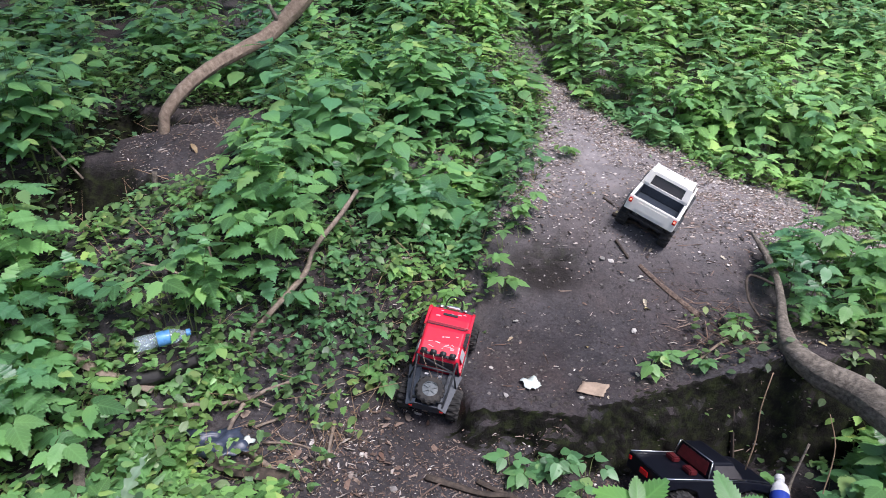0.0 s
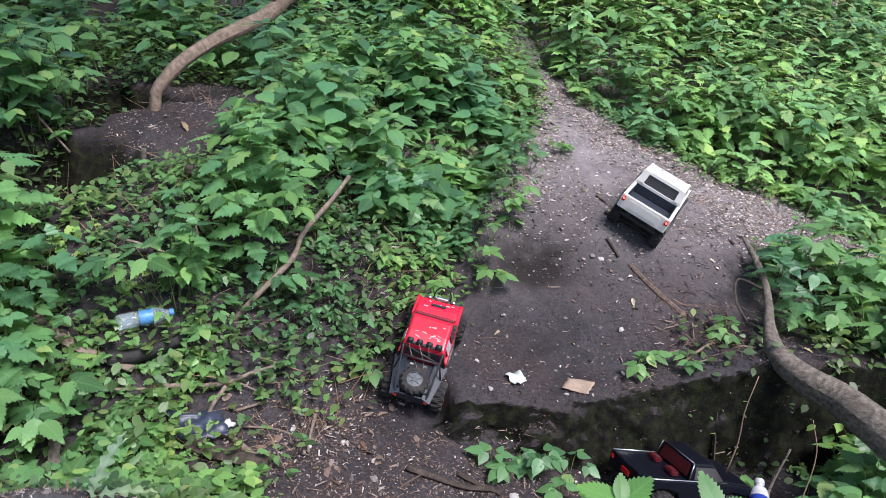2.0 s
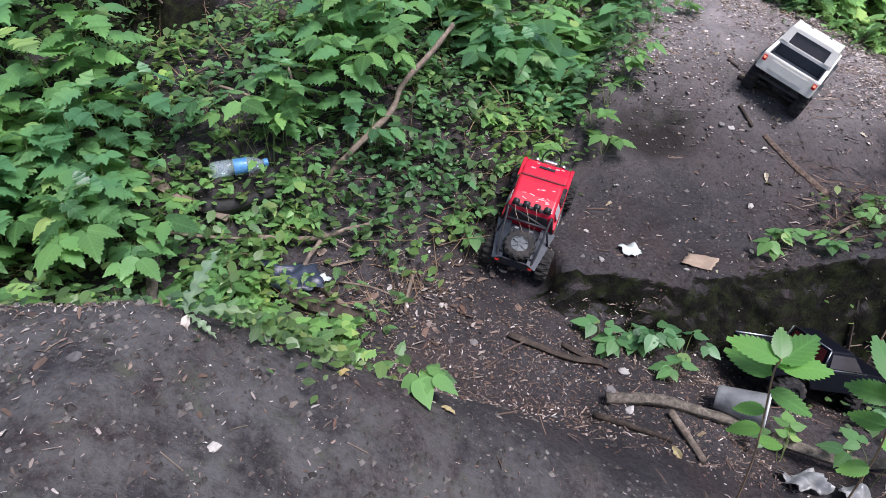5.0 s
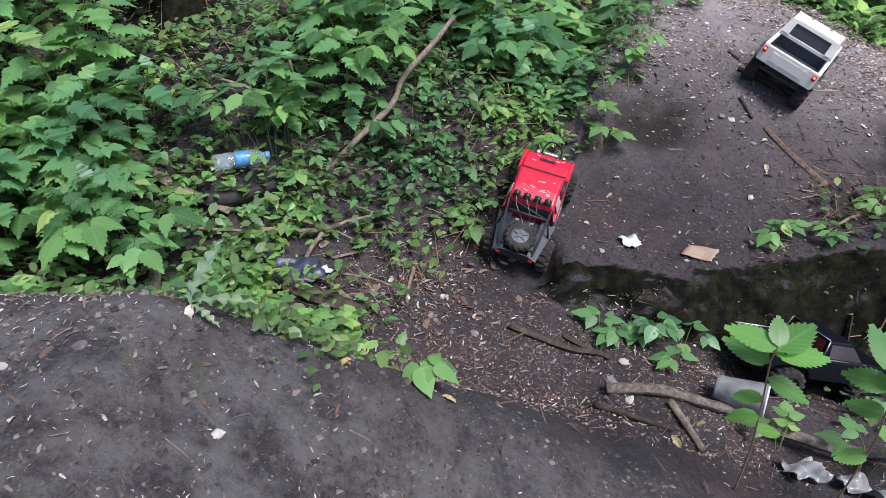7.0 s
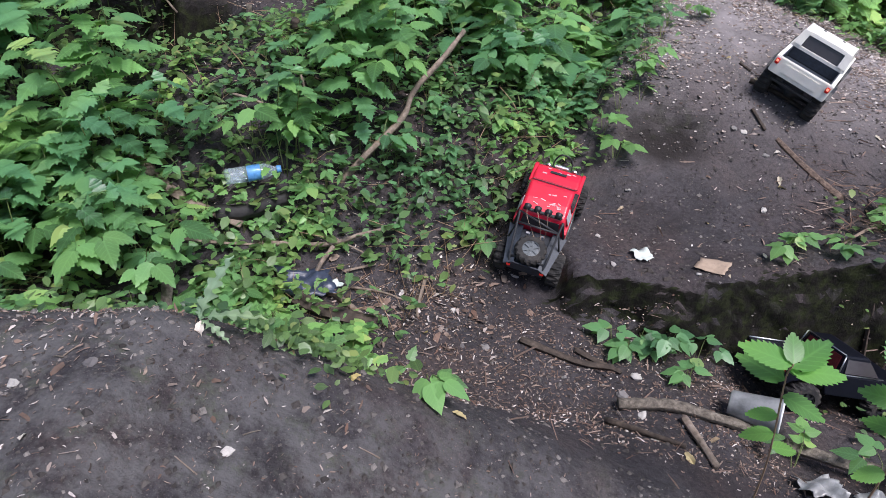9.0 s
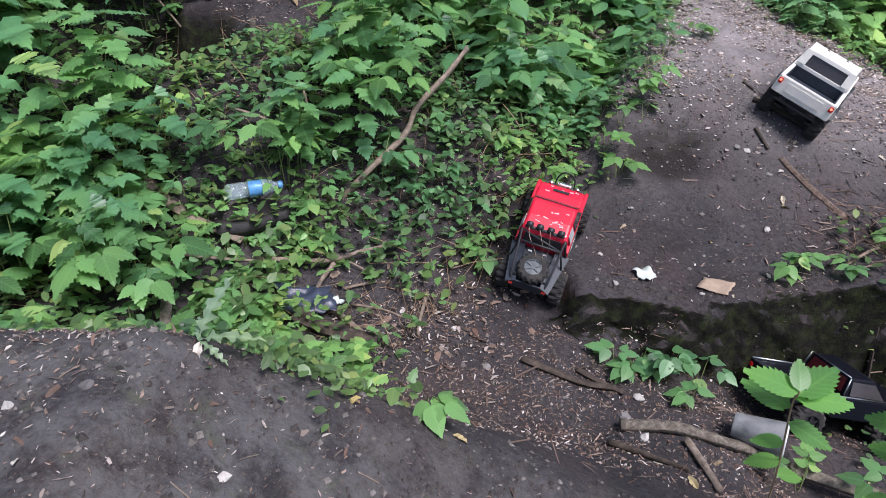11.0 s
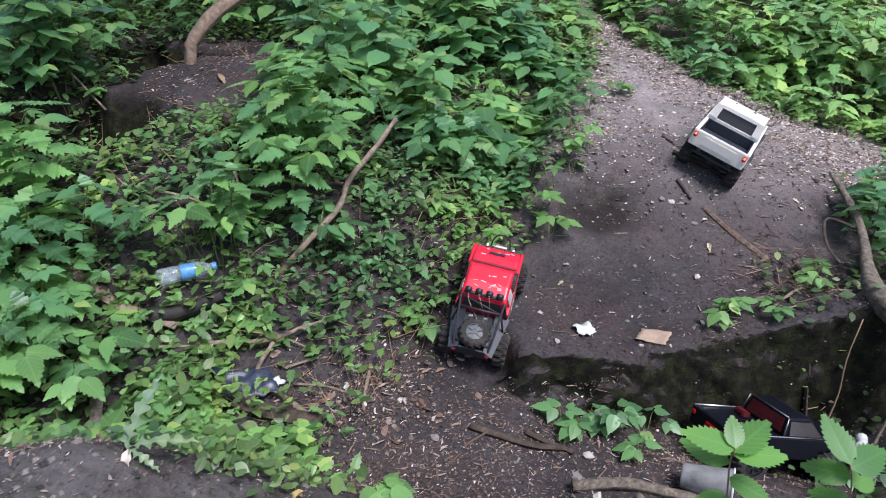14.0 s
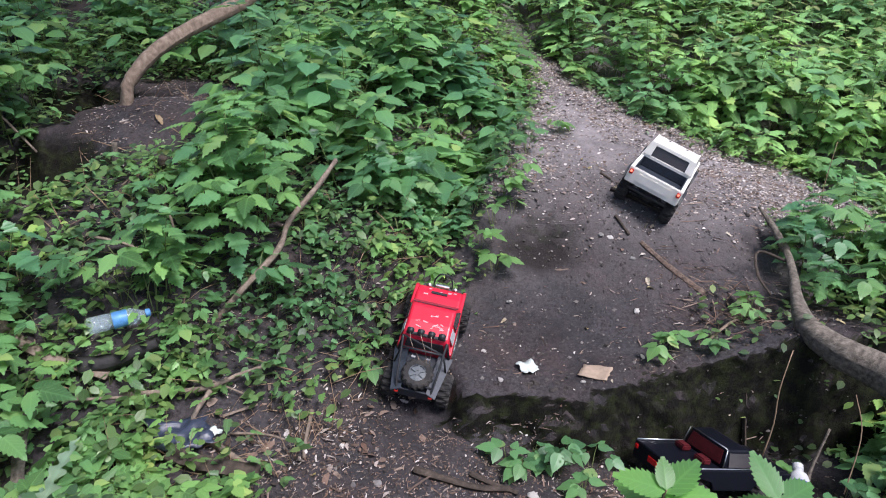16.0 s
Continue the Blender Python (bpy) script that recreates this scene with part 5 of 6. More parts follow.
trunk = new("leaning_tree")
tube("trunk", [(-1.175, 2.745, 0.36), (-1.160, 2.760, 0.545), (-1.135, 2.79, 0.613), (-1.073, 2.89, 0.686), (-0.996, 3.02, 0.734), (-0.892, 3.12, 0.779), (-0.778, 3.20, 0.832), (-0.690, 3.25, 0.910), (-0.626, 3.29, 0.977), (-0.524, 3.36, 1.102), (-0.450, 3.37, 1.200)], 0.022, 0.040, BARK, n=38, sides=14, ridge=0.10, rough=0.06, seed=3, parent=trunk)
tube("broken_stub", [(-0.745, 3.215, 0.885), (-0.762, 3.213, 0.925), (-0.775, 3.211, 0.955)], 0.011, 0.008, WOOD_GREY, n=5, sides=8, parent=trunk, label="pale snapped branch stub")
# the crown and its limbs, unseen, added high over the bank to shade it
crown_rng = random.Random(77)
crown = Thicket()
for i in range(1000):
    a, r, h = crown_rng.uniform(0, 6.28), math.sqrt(crown_rng.random()), crown_rng.gauss(0, 0.28)
    x, y, z = -1.45 + 1.4 * r * math.cos(a), 2.9 + 1.3 * r * math.sin(a), 2.75 + h
    if lightly(x, y, 1.8, 6.0) + 0.25 > crown_rng.random():
        crown.leaves.append((x, y, z, crown_rng.uniform(0, 6.28), crown_rng.uniform(-0.9, 0.2), crown_rng.uniform(-0.5, 0.5), crown_rng.uniform(0.10, 0.16)))
leaves = crown.build("crown", PLAIN_LEAF, LEAF_NETTLE, "loose green crown of small leaves, unseen, added for shade")
leaves.parent = trunk
del leaves["kind"], leaves["category"]
for pts in ([(-0.460, 3.370, 1.185), (-0.45, 3.3, 1.7), (-0.9, 3.0, 2.4), (-1.3, 2.9, 2.8)], [(-0.45, 3.32, 1.65), (-0.3, 3.3, 2.2), (-0.4, 3.5, 2.75)], [(-0.9, 3.0, 2.35), (-1.4, 3.5, 2.7), (-2.1, 3.6, 2.9)], [(-0.8, 3.05, 2.3), (-1.3, 2.5, 2.6), (-1.9, 2.3, 2.75)]):
    tube("limb", pts, 0.045 if pts[0][2] < 1.3 else 0.028, 0.010, BARK, n=16, sides=8, parent=trunk)
tagged(trunk, "bare brown tree trunk leaning out from the earth mound", "tree")

log = new("fallen_log")
bole_points = curve_points([(1.240, 2.41, 0.195), (1.232, 2.31, 0.190), (1.215, 2.16, 0.165), (1.190, 2.05, 0.140), (1.150, 1.935, 0.122), (1.128, 1.812, 0.100), (1.180, 1.715, 0.080), (1.255, 1.650, 0.066), (1.310, 1.560, 0.055), (1.44, 1.38, 0.0), (1.60, 1.13, -0.10)], 60)
bole_radii = np.interp(np.linspace(0, 10, 60), range(11), (0.005, 0.011, 0.011, 0.014, 0.019, 0.036, 0.046, 0.050, 0.055, 0.062, 0.066))
bole_rng = random.Random(8)
v, q, uv = tube_arrays(bole_points, [r * (1 + bole_rng.uniform(-0.02, 0.02)) for r in bole_radii], 22, 0.06, 8)
mesh_object("bole", v, [tuple(dict.fromkeys(f)) for f in q], WOOD_GREY, uv).parent = log
tube("broken_end", [(1.215, 2.17, 0.17), (1.205, 2.24, 0.205), (1.192, 2.31, 0.235), (1.184, 2.355, 0.250)], 0.013, 0.004, WOOD_GREY, n=12, sides=9, ridge=0.2, rough=0.15, seed=9, parent=log, label="pale splintered broken end")
tube("side_root", [(1.150, 1.85, 0.08), (1.08, 1.835, 0.060), (1.035, 1.83, 0.035)], 0.030, 0.010, WOOD_GREY, n=8, ridge=0.15, parent=log)
tube("side_root", [(1.21, 2.12, 0.15), (1.13, 2.19, 0.155), (1.10, 2.10, 0.115), (1.115, 2.02, 0.085)], 0.006, 0.004, STICK_DARK, n=14, parent=log, label="thin dark looping root")
tagged(log, "grey weathered fallen log with a forked limb beside the path", "log")


def stick(points, r0, r1, mat, label, name="stick", seed=0, ups=0.0, group=""):
    pts = [on_ground(x, y, r0 + ups + k) for x, y, k in points]
    n = max(8, 5 * len(pts))
    ob = tube(name, pts, r0, r1, mat, n=n, sides=8, ridge=0.14, rough=0.10, seed=seed)
    return tagged(ob, label, "stick", group)


# bent branch that stands out of the bank
ob = tube("bent_branch", [(-0.62, 1.80, 0.15), (-0.55, 1.85, 0.22), (-0.455, 1.95, 0.30), (-0.425, 2.00, 0.37), (-0.35, 2.10, 0.44), (-0.30, 2.20, 0.49)], 0.012, 0.007, STICK, n=26, sides=10, ridge=0.14, rough=0.10, seed=12)
tagged(ob, "bent brown branch lying up the green bank", "branch")
stick([(-0.81, 1.55, 0.02), (-0.70, 1.57, 0.02), (-0.60, 1.585, 0.03), (-0.52, 1.64, 0.03), (-0.45, 1.69, 0.02)], 0.009, 0.005, STICK, "crooked brown stick lying on low plants", seed=1)
stick([(-0.59, 1.58, 0.03), (-0.61, 1.53, 0.02), (-0.62, 1.47, 0.01)], 0.007, 0.006, STICK, "short forked grey stick end in the leaf litter", seed=2)
stick([(-0.60, 1.46, 0.0), (-0.53, 1.43, 0.0), (-0.46, 1.39, 0.0)], 0.010, 0.007, STICK, "broken brown stick lying in the leaf litter", seed=3)
stick([(-0.55, 1.53, 0.01), (-0.47, 1.58, 0.01)], 0.004, 0.003, STICK, "thin dry twig in the leaf litter", seed=4)
stick([(-0.52, 1.48, 0.01), (-0.44, 1.51, 0.0), (-0.38, 1.50, 0.0)], 0.004, 0.003, STICK, "thin dry twig in the leaf litter", seed=5)
stick([(-0.60, 1.62, 0.02), (-0.50, 1.60, 0.01)], 0.003, 0.002, STICK, "thin dry twig in the leaf litter", seed=6)
stick([(-0.33, 1.60, 0.0), (-0.335, 1.50, 0.0), (-0.33, 1.44, 0.0)], 0.006, 0.005, STICK, "upright brown stalk lying on the gully side", seed=7)
stick([(-0.64, 1.38, 0.0), (-0.54, 1.36, 0.0), (-0.42, 1.355, 0.0)], 0.022, 0.017, STICK_DARK, "dark rotten piece of log in the gully", name="rotten_log", seed=8)
stick([(0.675, 2.48, 0.0), (0.77, 2.43, 0.0), (0.87, 2.375, 0.0)], 0.009, 0.006, STICK_DARK, "dark wet stick lying across the worn path", seed=9)
stick([(0.66, 2.60, 0.0), (0.70, 2.58, 0.0)], 0.005, 0.004, STICK_DARK, "short dark stick on the worn path", seed=10)
stick([(0.74, 2.26, 0.0), (0.82, 2.19, 0.0), (0.93, 2.085, 0.0)], 0.010, 0.014, LOOSE_BARK, "half-buried reddish brown root along the slope", name="root", seed=11, ups=-0.013)
stick([(0.66, 2.33, 0.0), (0.70, 2.27, 0.0)], 0.006, 0.005, STICK_DARK, "short dark stick on the worn path", seed=12)
stick([(-0.05, 1.445, 0.0), (0.04, 1.43, 0.0), (0.12, 1.415, 0.0), (0.20, 1.41, 0.0)], 0.010, 0.008, STICK_DARK, "dark stick lying across the gully floor", seed=13)
stick([(0.10, 1.46, 0.0), (0.16, 1.43, 0.0), (0.22, 1.40, 0.0)], 0.008, 0.006, STICK_DARK, "short dark stick in the gully", seed=14)
stick([(0.205, 1.29, 0.0), (0.33, 1.30, 0.0), (0.43, 1.285, 0.0), (0.53, 1.28, 0.0)], 0.015, 0.013, WOOD_GREY, "pale split branch lying in the gully", seed=15)
stick([(0.36, 1.26, 0.0), (0.385, 1.18, 0.0), (0.40, 1.10, 0.0)], 0.011, 0.009, STICK, "short broken branch in the gully", seed=16)
stick([(0.17, 1.22, 0.0), (0.26, 1.17, 0.0), (0.34, 1.14, 0.0)], 0.010, 0.006, STICK_DARK, "dark branch lying in the gully litter", seed=17)
stick([(0.60, 1.24, 0.02), (0.78, 1.22, 0.03), (0.96, 1.24, 0.02), (1.12, 1.22, 0.02)], 0.016, 0.012, WOOD_GREY, "long grey branch lying in the gully", seed=18)
stick([(1.02, 1.44, 0.02), (1.08, 1.54, 0.10), (1.14, 1.60, 0.20)], 0.006, 0.004, WOOD_GREY, "thin pale twig leaning in the gully", seed=19)
stick([(0.95, 1.80, -0.005), (0.985, 1.70, -0.004), (1.015, 1.63, 0.0), (1.03, 1.575, 0.02)], 0.007, 0.005, STICK_DARK, "dark brown root hanging over the earth step", name="root", seed=20)
stick([(0.86, 1.86, 0.0), (0.93, 1.90, 0.02), (0.99, 1.96, 0.0)], 0.005, 0.004, BARK, "thin brown root at the earth step", name="root", seed=21)
stick([(0.88, 1.92, 0.01), (0.80, 1.90, 0.01), (0.72, 1.86, 0.0)], 0.003, 0.002, STICK, "thin dry twig on the worn slope", seed=22)
stick([(-0.96, 1.40, 0.10), (-0.93, 1.28, 0.06), (-0.90, 1.20, 0.02)], 0.013, 0.015, WOOD_GREY, "pale grey broken branch among the leaves", seed=23)
stick([(-1.22, 1.72, 0.01), (-1.05, 1.62, 0.01), (-0.86, 1.60, 0.0)], 0.016, 0.012, STICK, "brown fallen branch under the leaves", seed=24)
stick([(-1.02, 1.50, 0.03), (-0.90, 1.51, 0.04), (-0.80, 1.54, 0.03)], 0.005, 0.004, STICK, "thin pale stick among low plants", seed=25)
stick([(-0.98, 1.90, 0.04), (-0.86, 1.89, 0.04), (-0.74, 1.86, 0.04)], 0.005, 0.004, STICK, "thin pale stick among low plants", seed=26)
stick([(-0.78, 1.98, 0.10), (-0.74, 1.92, 0.10), (-0.72, 1.84, 0.03)], 0.004, 0.003, STICK, "thin reddish stalk standing in the plants", name="stalk", seed=27)
stick([(-0.96, 3.12, 0.0), (-0.90, 3.06, 0.0), (-0.84, 3.02, 0.0)], 0.013, 0.010, STICK, "short broken stick on the earth mound", seed=28)
stick([(-1.08, 2.36, -0.03), (-1.08, 2.37, 0.05), (-1.07, 2.38, 0.13)], 0.016, 0.010, WOOD_GREY, "short grey stump at the earth mound", name="stump", seed=29)
stick([(-0.86, 2.20, -0.03), (-0.85, 2.20, 0.02), (-0.84, 2.19, 0.06)], 0.020, 0.014, STICK_DARK, "dark rotten stump below the earth mound", name="stump", seed=30)
stick([(-1.75, 2.75, 0.06), (-1.60, 2.62, 0.06), (-1.42, 2.52, 0.02)], 0.006, 0.004, STICK, "thin pale stick on the bank", seed=31)
# thin stems by the earth step
for pts, r in (([(0.93, 1.545, -0.16), (0.945, 1.56, -0.05), (0.94, 1.57, 0.06), (0.965, 1.60, 0.17)], 0.0024), ([(1.10, 1.42, -0.17), (1.12, 1.46, 0.0), (1.10, 1.50, 0.10)], 0.002),
               ([(1.52, 2.55, 0.05), (1.53, 2.56, 0.25), (1.54, 2.57, 0.42)], 0.002)):
    tagged(tube("bare_sapling", pts, r, r * 0.6, STEM_DRY, n=10, sides=6, ridge=0.05), "thin bare upright sapling beside the earth step", "sapling")
# dark bare branches over the far bank
for pts, r in (([(3.05, 4.9, 0.55), (2.75, 4.75, 0.85), (2.40, 4.6, 1.08), (2.1, 4.5, 1.22)], 0.016), ([(3.3, 4.6, 0.6), (3.05, 4.6, 0.95), (2.95, 4.55, 1.30), (2.9, 4.5, 1.7)], 0.022), ([(2.95, 4.58, 1.25), (3.2, 4.55, 1.45), (3.45, 4.5, 1.55)], 0.010)):
    tagged(tube("bare_branch", pts, r, r * 0.5, STICK_DARK, n=14, sides=8, ridge=0.1, rough=0.1), "dark bare branch over the far undergrowth", "branch")


# ---- sapling, rosette, litter of people ----
def sapling():
    root = new("elm_sapling")
    mesh = leaf_mesh("sapling_leaf", leaf_shape(21, 0.40, 0.09, droop=0.10, fold=0.10), LEAF_SAPLING)
    tip = Vector((0.345, 0.86, 0.46))
    path = [Vector((0.46, 1.02, -0.14)), Vector((0.43, 0.97, 0.07)), Vector((0.385, 0.91, 0.26)), Vector((0.354, 0.882, 0.407)), tip]
    tube("stem", path, 0.0024, 0.0012, STEM_DRY, n=14, sides=6, ridge=0.05, parent=root)
    for at, az, pitch, roll, s in ((1.00, -0.10, 0.55, 0.0, 0.058), (0.98, 1.30, 0.25, -0.15, 0.092), (0.90, -0.95, 0.30, 0.10, 0.096), (0.86, -1.60, 0.05, 0.15, 0.094), (0.74, 1.00, 0.15, -0.20, 0.090),
                                   (0.82, -1.40, 0.10, 0.0, 0.050), (0.66, -2.05, -0.15, 0.10, 0.080), (0.58, 1.55, -0.05, -0.10, 0.058), (0.48, 1.65, -0.10, 0.0, 0.066), (0.40, -1.4, -0.2, 0.1, 0.060)):
        p = curve_points(path, 101)[int(at * 100)]
        leaf = new("leaf", mesh)
        leaf.parent = root
        leaf.matrix_basis = leaf_matrix(p, az, pitch, roll, s * 0.88)
    # the neighbouring shoot
    path2 = [Vector((0.70, 1.06, -0.20)), Vector((0.66, 1.0, 0.09)), Vector((0.59, 0.93, 0.30)), Vector((0.55, 0.90, 0.39))]
    tube("stem", path2, 0.0024, 0.0012, STEM_DRY, n=14, sides=6, ridge=0.05, parent=root)
    for at, az, pitch, roll, s in ((1.0, 0.3, 0.55, 0.0, 0.095), (0.94, -1.1, 0.05, 0.5, 0.100), (0.80, 1.2, 0.0, -0.45, 0.085), (0.70, -1.0, -0.2, 0.4, 0.085), (0.55, 0.9, -0.2, -0.4, 0.075), (0.42, -1.3, -0.3, 0.3, 0.08), (0.30, 1.7, -0.2, -0.3, 0.07)):
        p = curve_points(path2, 101)[int(at * 100)]
        leaf = new("leaf", mesh)
        leaf.parent = root
        leaf.matrix_basis = leaf_matrix(p, az, pitch, roll, s * 0.88)
    return tagged(root, "young sapling with bright saw-toothed leaves in the gully", "sapling")


sapling()


def thistle_blade(n=25):
    """Long wavy blade with ragged, uneven lobes."""
    rt = random.Random(4)
    v, q, uv = leaf_shape(n, 0.13, 0.0, droop=0.30, fold=0.25)
    for side in (1, 2):
        for i in range(2, n - 2):
            k = side * n + i
            lobe = 0.55 + 0.45 * math.sin(i * 1.55 + side) + rt.uniform(-0.25, 0.35)
            v[k, 0] *= max(0.25, lobe) * 1.5
            v[k, 1] += 0.03 * lobe
            v[k, 2] += 0.03 * math.sin(i * 1.1 + 2 * side) + rt.uniform(-0.012, 0.012)
    uv = uv * np.array((1.0, 0.02))
    return v, q, uv


THISTLE_LEAF = thistle_blade()


def rosette(x, y, blades):
    root = new("thistle_rosette")
    mesh = leaf_mesh("thistle_leaf", THISTLE_LEAF, LEAF_ROSETTE)
    for az, pitch, s in blades:
        o = new("leaf", mesh)
        o.parent = root
        o.matrix_basis = leaf_matrix(on_ground(x, y, 0.016), az, pitch, 0.0, s)
    return tagged(root, "pale green thistle rosette on the mound's edge", "plant")


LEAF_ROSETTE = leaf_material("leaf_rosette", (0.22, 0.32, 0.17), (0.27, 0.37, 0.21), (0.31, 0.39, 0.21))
rosette(-0.545, 0.80, ((-0.25, 0.75, 0.110), (-1.30, 0.15, 0.098), (-1.95, -0.15, 0.06), (0.35, 0.35, 0.05)))


def bottle():
    b = new("plastic_bottle")
    prof = [(0.020, 0.0), (0.030, 0.004), (0.032, 0.012), (0.0315, 0.035), (0.030, 0.040), (0.032, 0.046), (0.032, 0.075), (0.030, 0.080), (0.032, 0.086), (0.032, 0.145), (0.030, 0.160), (0.022, 0.182), (0.0135, 0.196), (0.0125, 0.208)]
    body = part("body", lathe(prof, 24, "Z"), PET, b, "clear crumpled plastic", smooth=True)
    body.visible_shadow = False
    part("label", lathe([(0.0325, 0.090), (0.0328, 0.092), (0.0328, 0.140), (0.0325, 0.142)], 24, "Z"), LABEL_BLUE, b, "blue printed label", smooth=True)
    part("cap", lathe([(0.014, 0.205), (0.0155, 0.207), (0.0155, 0.220), (0.013, 0.223)], 18, "Z"), LABEL_BLUE, b, "blue screw cap")
    tagged(b, "clear plastic bottle with blue label lying on the bank", "bottle")
    a, z = Vector((-0.955, 1.655, ground_z(-0.955, 1.655) + 0.055)), Vector((-0.775, 1.740, ground_z(-0.775, 1.74) + 0.045))
    k = 0.72
    b.matrix_basis = Matrix.Translation(z - (z - a).normalized() * 0.223 * k) @ (z - a).to_track_quat("Z", "X").to_matrix().to_4x4() @ Matrix.Scale(k, 4)


bottle()
stick([(-0.93, 1.60, 0.0), (-0.85, 1.635, 0.0), (-0.75, 1.69, 0.0)], 0.027, 0.020, TAR, "charred dark log end under the plastic bottle", name="charred_log", seed=33)


def sheet(name, x, y, w, d, turn, mat, label, category, curl=0.010, up=0.004, seed=0, n=9, jag=0.12):
    """A crumpled flat scrap with thickness, lying on the ground."""
    rs = random.Random(seed)
    verts, faces = [], []
    c, s = math.cos(turn), math.sin(turn)
    edge = [1 + rs.uniform(-jag, jag) for _ in range(4 * n)]
    for layer in (0.0012, 0.0):
        for i in range(n):
            for j in range(n):
                u, v = (i / (n - 1) - 0.5), (j / (n - 1) - 0.5)
                k = edge[(i * 3 + j) % len(edge)] if i in (0, n - 1) or j in (0, n - 1) else 1
                px, py = x + (u * c - v * s) * w * k, y + (u * s * w + v * c * d) * k
                z = ground_z(px, py) + up + curl * noise.noise(Vector((u * 3 + seed, v * 3, seed * 0.7))) + curl * 0.8 * (u * u + v * v) + layer + curl * 0.4
                verts.append((px, py, z))
    m = n * n
    for i in range(n - 1):
        for j in range(n - 1):
            a = i * n + j
            faces += [(a, a + n, a + n + 1, a + 1), (m + a, m + a + 1, m + a + n + 1, m + a + n)]
    rim = [i * n for i in range(n)] + [(n - 1) * n + j for j in range(1, n)] + [i * n + n - 1 for i in range(n - 2, -1, -1)] + [j for j in range(n - 2, 0, -1)]
    for a, b in zip(rim, rim[1:] + rim[:1]):
        faces.append((b, a, m + a, m + b))
    return tagged(mesh_object(name, verts, faces, mat), label, category)


sheet("paper_scrap", 0.283, 1.752, 0.052, 0.060, 0.5, PAPER, "torn scrap of white paper on the worn earth", "paper", seed=3)
sheet("cardboard_scrap", 0.482, 1.735, 0.085, 0.055, -0.35, CARD, "flat brown cardboard scrap at the earth step", "cardboard", curl=0.004, seed=5, jag=0.05)
sheet("plastic_bag", -0.63, 1.44, 0.14, 0.10, 0.4, BAG_DARK, "crumpled dark blue plastic bag in the litter", "bag", curl=0.035, seed=7, n=14)
sheet("plastic_bag", 0.64, 1.12, 0.09, 0.07, 0.2, FILM, "crumpled pale plastic film in the gully", "bag", curl=0.035, seed=9, n=14)
sheet("plastic_bag", 0.77, 1.10, 0.10, 0.06, -0.4, FILM, "crumpled pale plastic film in the gully", "bag", curl=0.035, seed=10, n=14)
sheet("wrapper", 0.97, 1.27, 0.07, 0.05, 0.8, FOIL_RED, "crumpled red sweet wrapper in the gully", "wrapper", curl=0.02, seed=11)
sheet("paper_scrap", -0.565, 1.475, 0.035, 0.022, 0.9, PAPER, "small white paper scrap among sticks", "paper", seed=13)

cup = new("plastic_cup")
part("wall", lathe([(0.022, 0.0), (0.024, 0.002), (0.033, 0.088), (0.035, 0.092), (0.033, 0.0915), (0.0315, 0.088), (0.0225, 0.004)], 22, "Z"), FILM, cup, smooth=True)
part("rim", lathe([(0.0335, 0.089), (0.0358, 0.091), (0.0335, 0.0935)], 22, "Z"), WHITE_PLASTIC, cup, smooth=True)
cup.matrix_basis = Matrix.Translation(on_ground(0.48, 1.33, 0.040)) @ pose(0, 0, 0, 84, 0, 68) @ Matrix.Scale(1.3, 4)
tagged(cup, "dirty white plastic cup lying beside the branch", "cup")

can = new("drink_bottle")
part("body", lathe([(0.020, 0), (0.027, 0.004), (0.028, 0.02), (0.028, 0.10), (0.024, 0.118), (0.013, 0.132), (0.012, 0.142)], 22, "Z"), WHITE_PLASTIC, can, smooth=True)
part("label", lathe([(0.0284, 0.035), (0.0287, 0.037), (0.0287, 0.082), (0.0284, 0.084)], 22, "Z"), LABEL_NAVY, can, "navy blue printed label", smooth=True)
part("cap", lathe([(0.0125, 0.140), (0.0150, 0.142), (0.0150, 0.158), (0.0125, 0.160)], 16, "Z"), WHITE_PLASTIC, can, "white screw cap")
can.matrix_basis = Matrix.Translation(on_ground(1.00, 1.42, 0.028)) @ Vector((0.05, 0.13, 0.015)).to_track_quat("Z", "X").to_matrix().to_4x4()
tagged(can, "small white drink bottle with navy label in the gully", "bottle")

# ---- small loose things ----
def pebble_mesh(name, seed, mat, flat=0.6):
    bm = bmesh.new()
    bmesh.ops.create_icosphere(bm, subdivisions=2, radius=1.0)
    for v in bm.verts:
        k = 1 + 0.55 * noise.noise(v.co * 1.6 + Vector((seed * 3.1, 0, 0))) + 0.2 * noise.noise(v.co * 4 + Vector((0, seed, 0)))
        v.co = Vector((v.co.x * k, v.co.y * k * 0.75, v.co.z * k * flat))
    me = bpy.data.meshes.new(name)
    bm.to_mesh(me)
    bm.free()
    me.materials.append(mat)
    return me


def dead_leaf_mesh(name, seed, mat):
    v, q, uv = leaf_shape(7, 0.34, 0.06, droop=0.35, fold=0.5)
    rs = random.Random(seed)
    me = bpy.data.meshes.new(name)
    me.from_pydata([(p[0] + rs.uniform(-0.03, 0.03), p[1] - 0.5, p[2] + 0.15 + rs.uniform(-0.06, 0.06)) for p in v], [], [tuple(int(i) for i in f) for f in q])
    me.materials.append(mat)
    return me


stones = [pebble_mesh("stone_mesh", k, PEBBLE, 0.35) for k in range(4)]
clods = [pebble_mesh("clod_mesh", 7 + k, CLOD, 0.8) for k in range(3)]
dead = [dead_leaf_mesh("dead_leaf_mesh", k, DEAD_LEAF) for k in range(4)]
rl = random.Random(21)


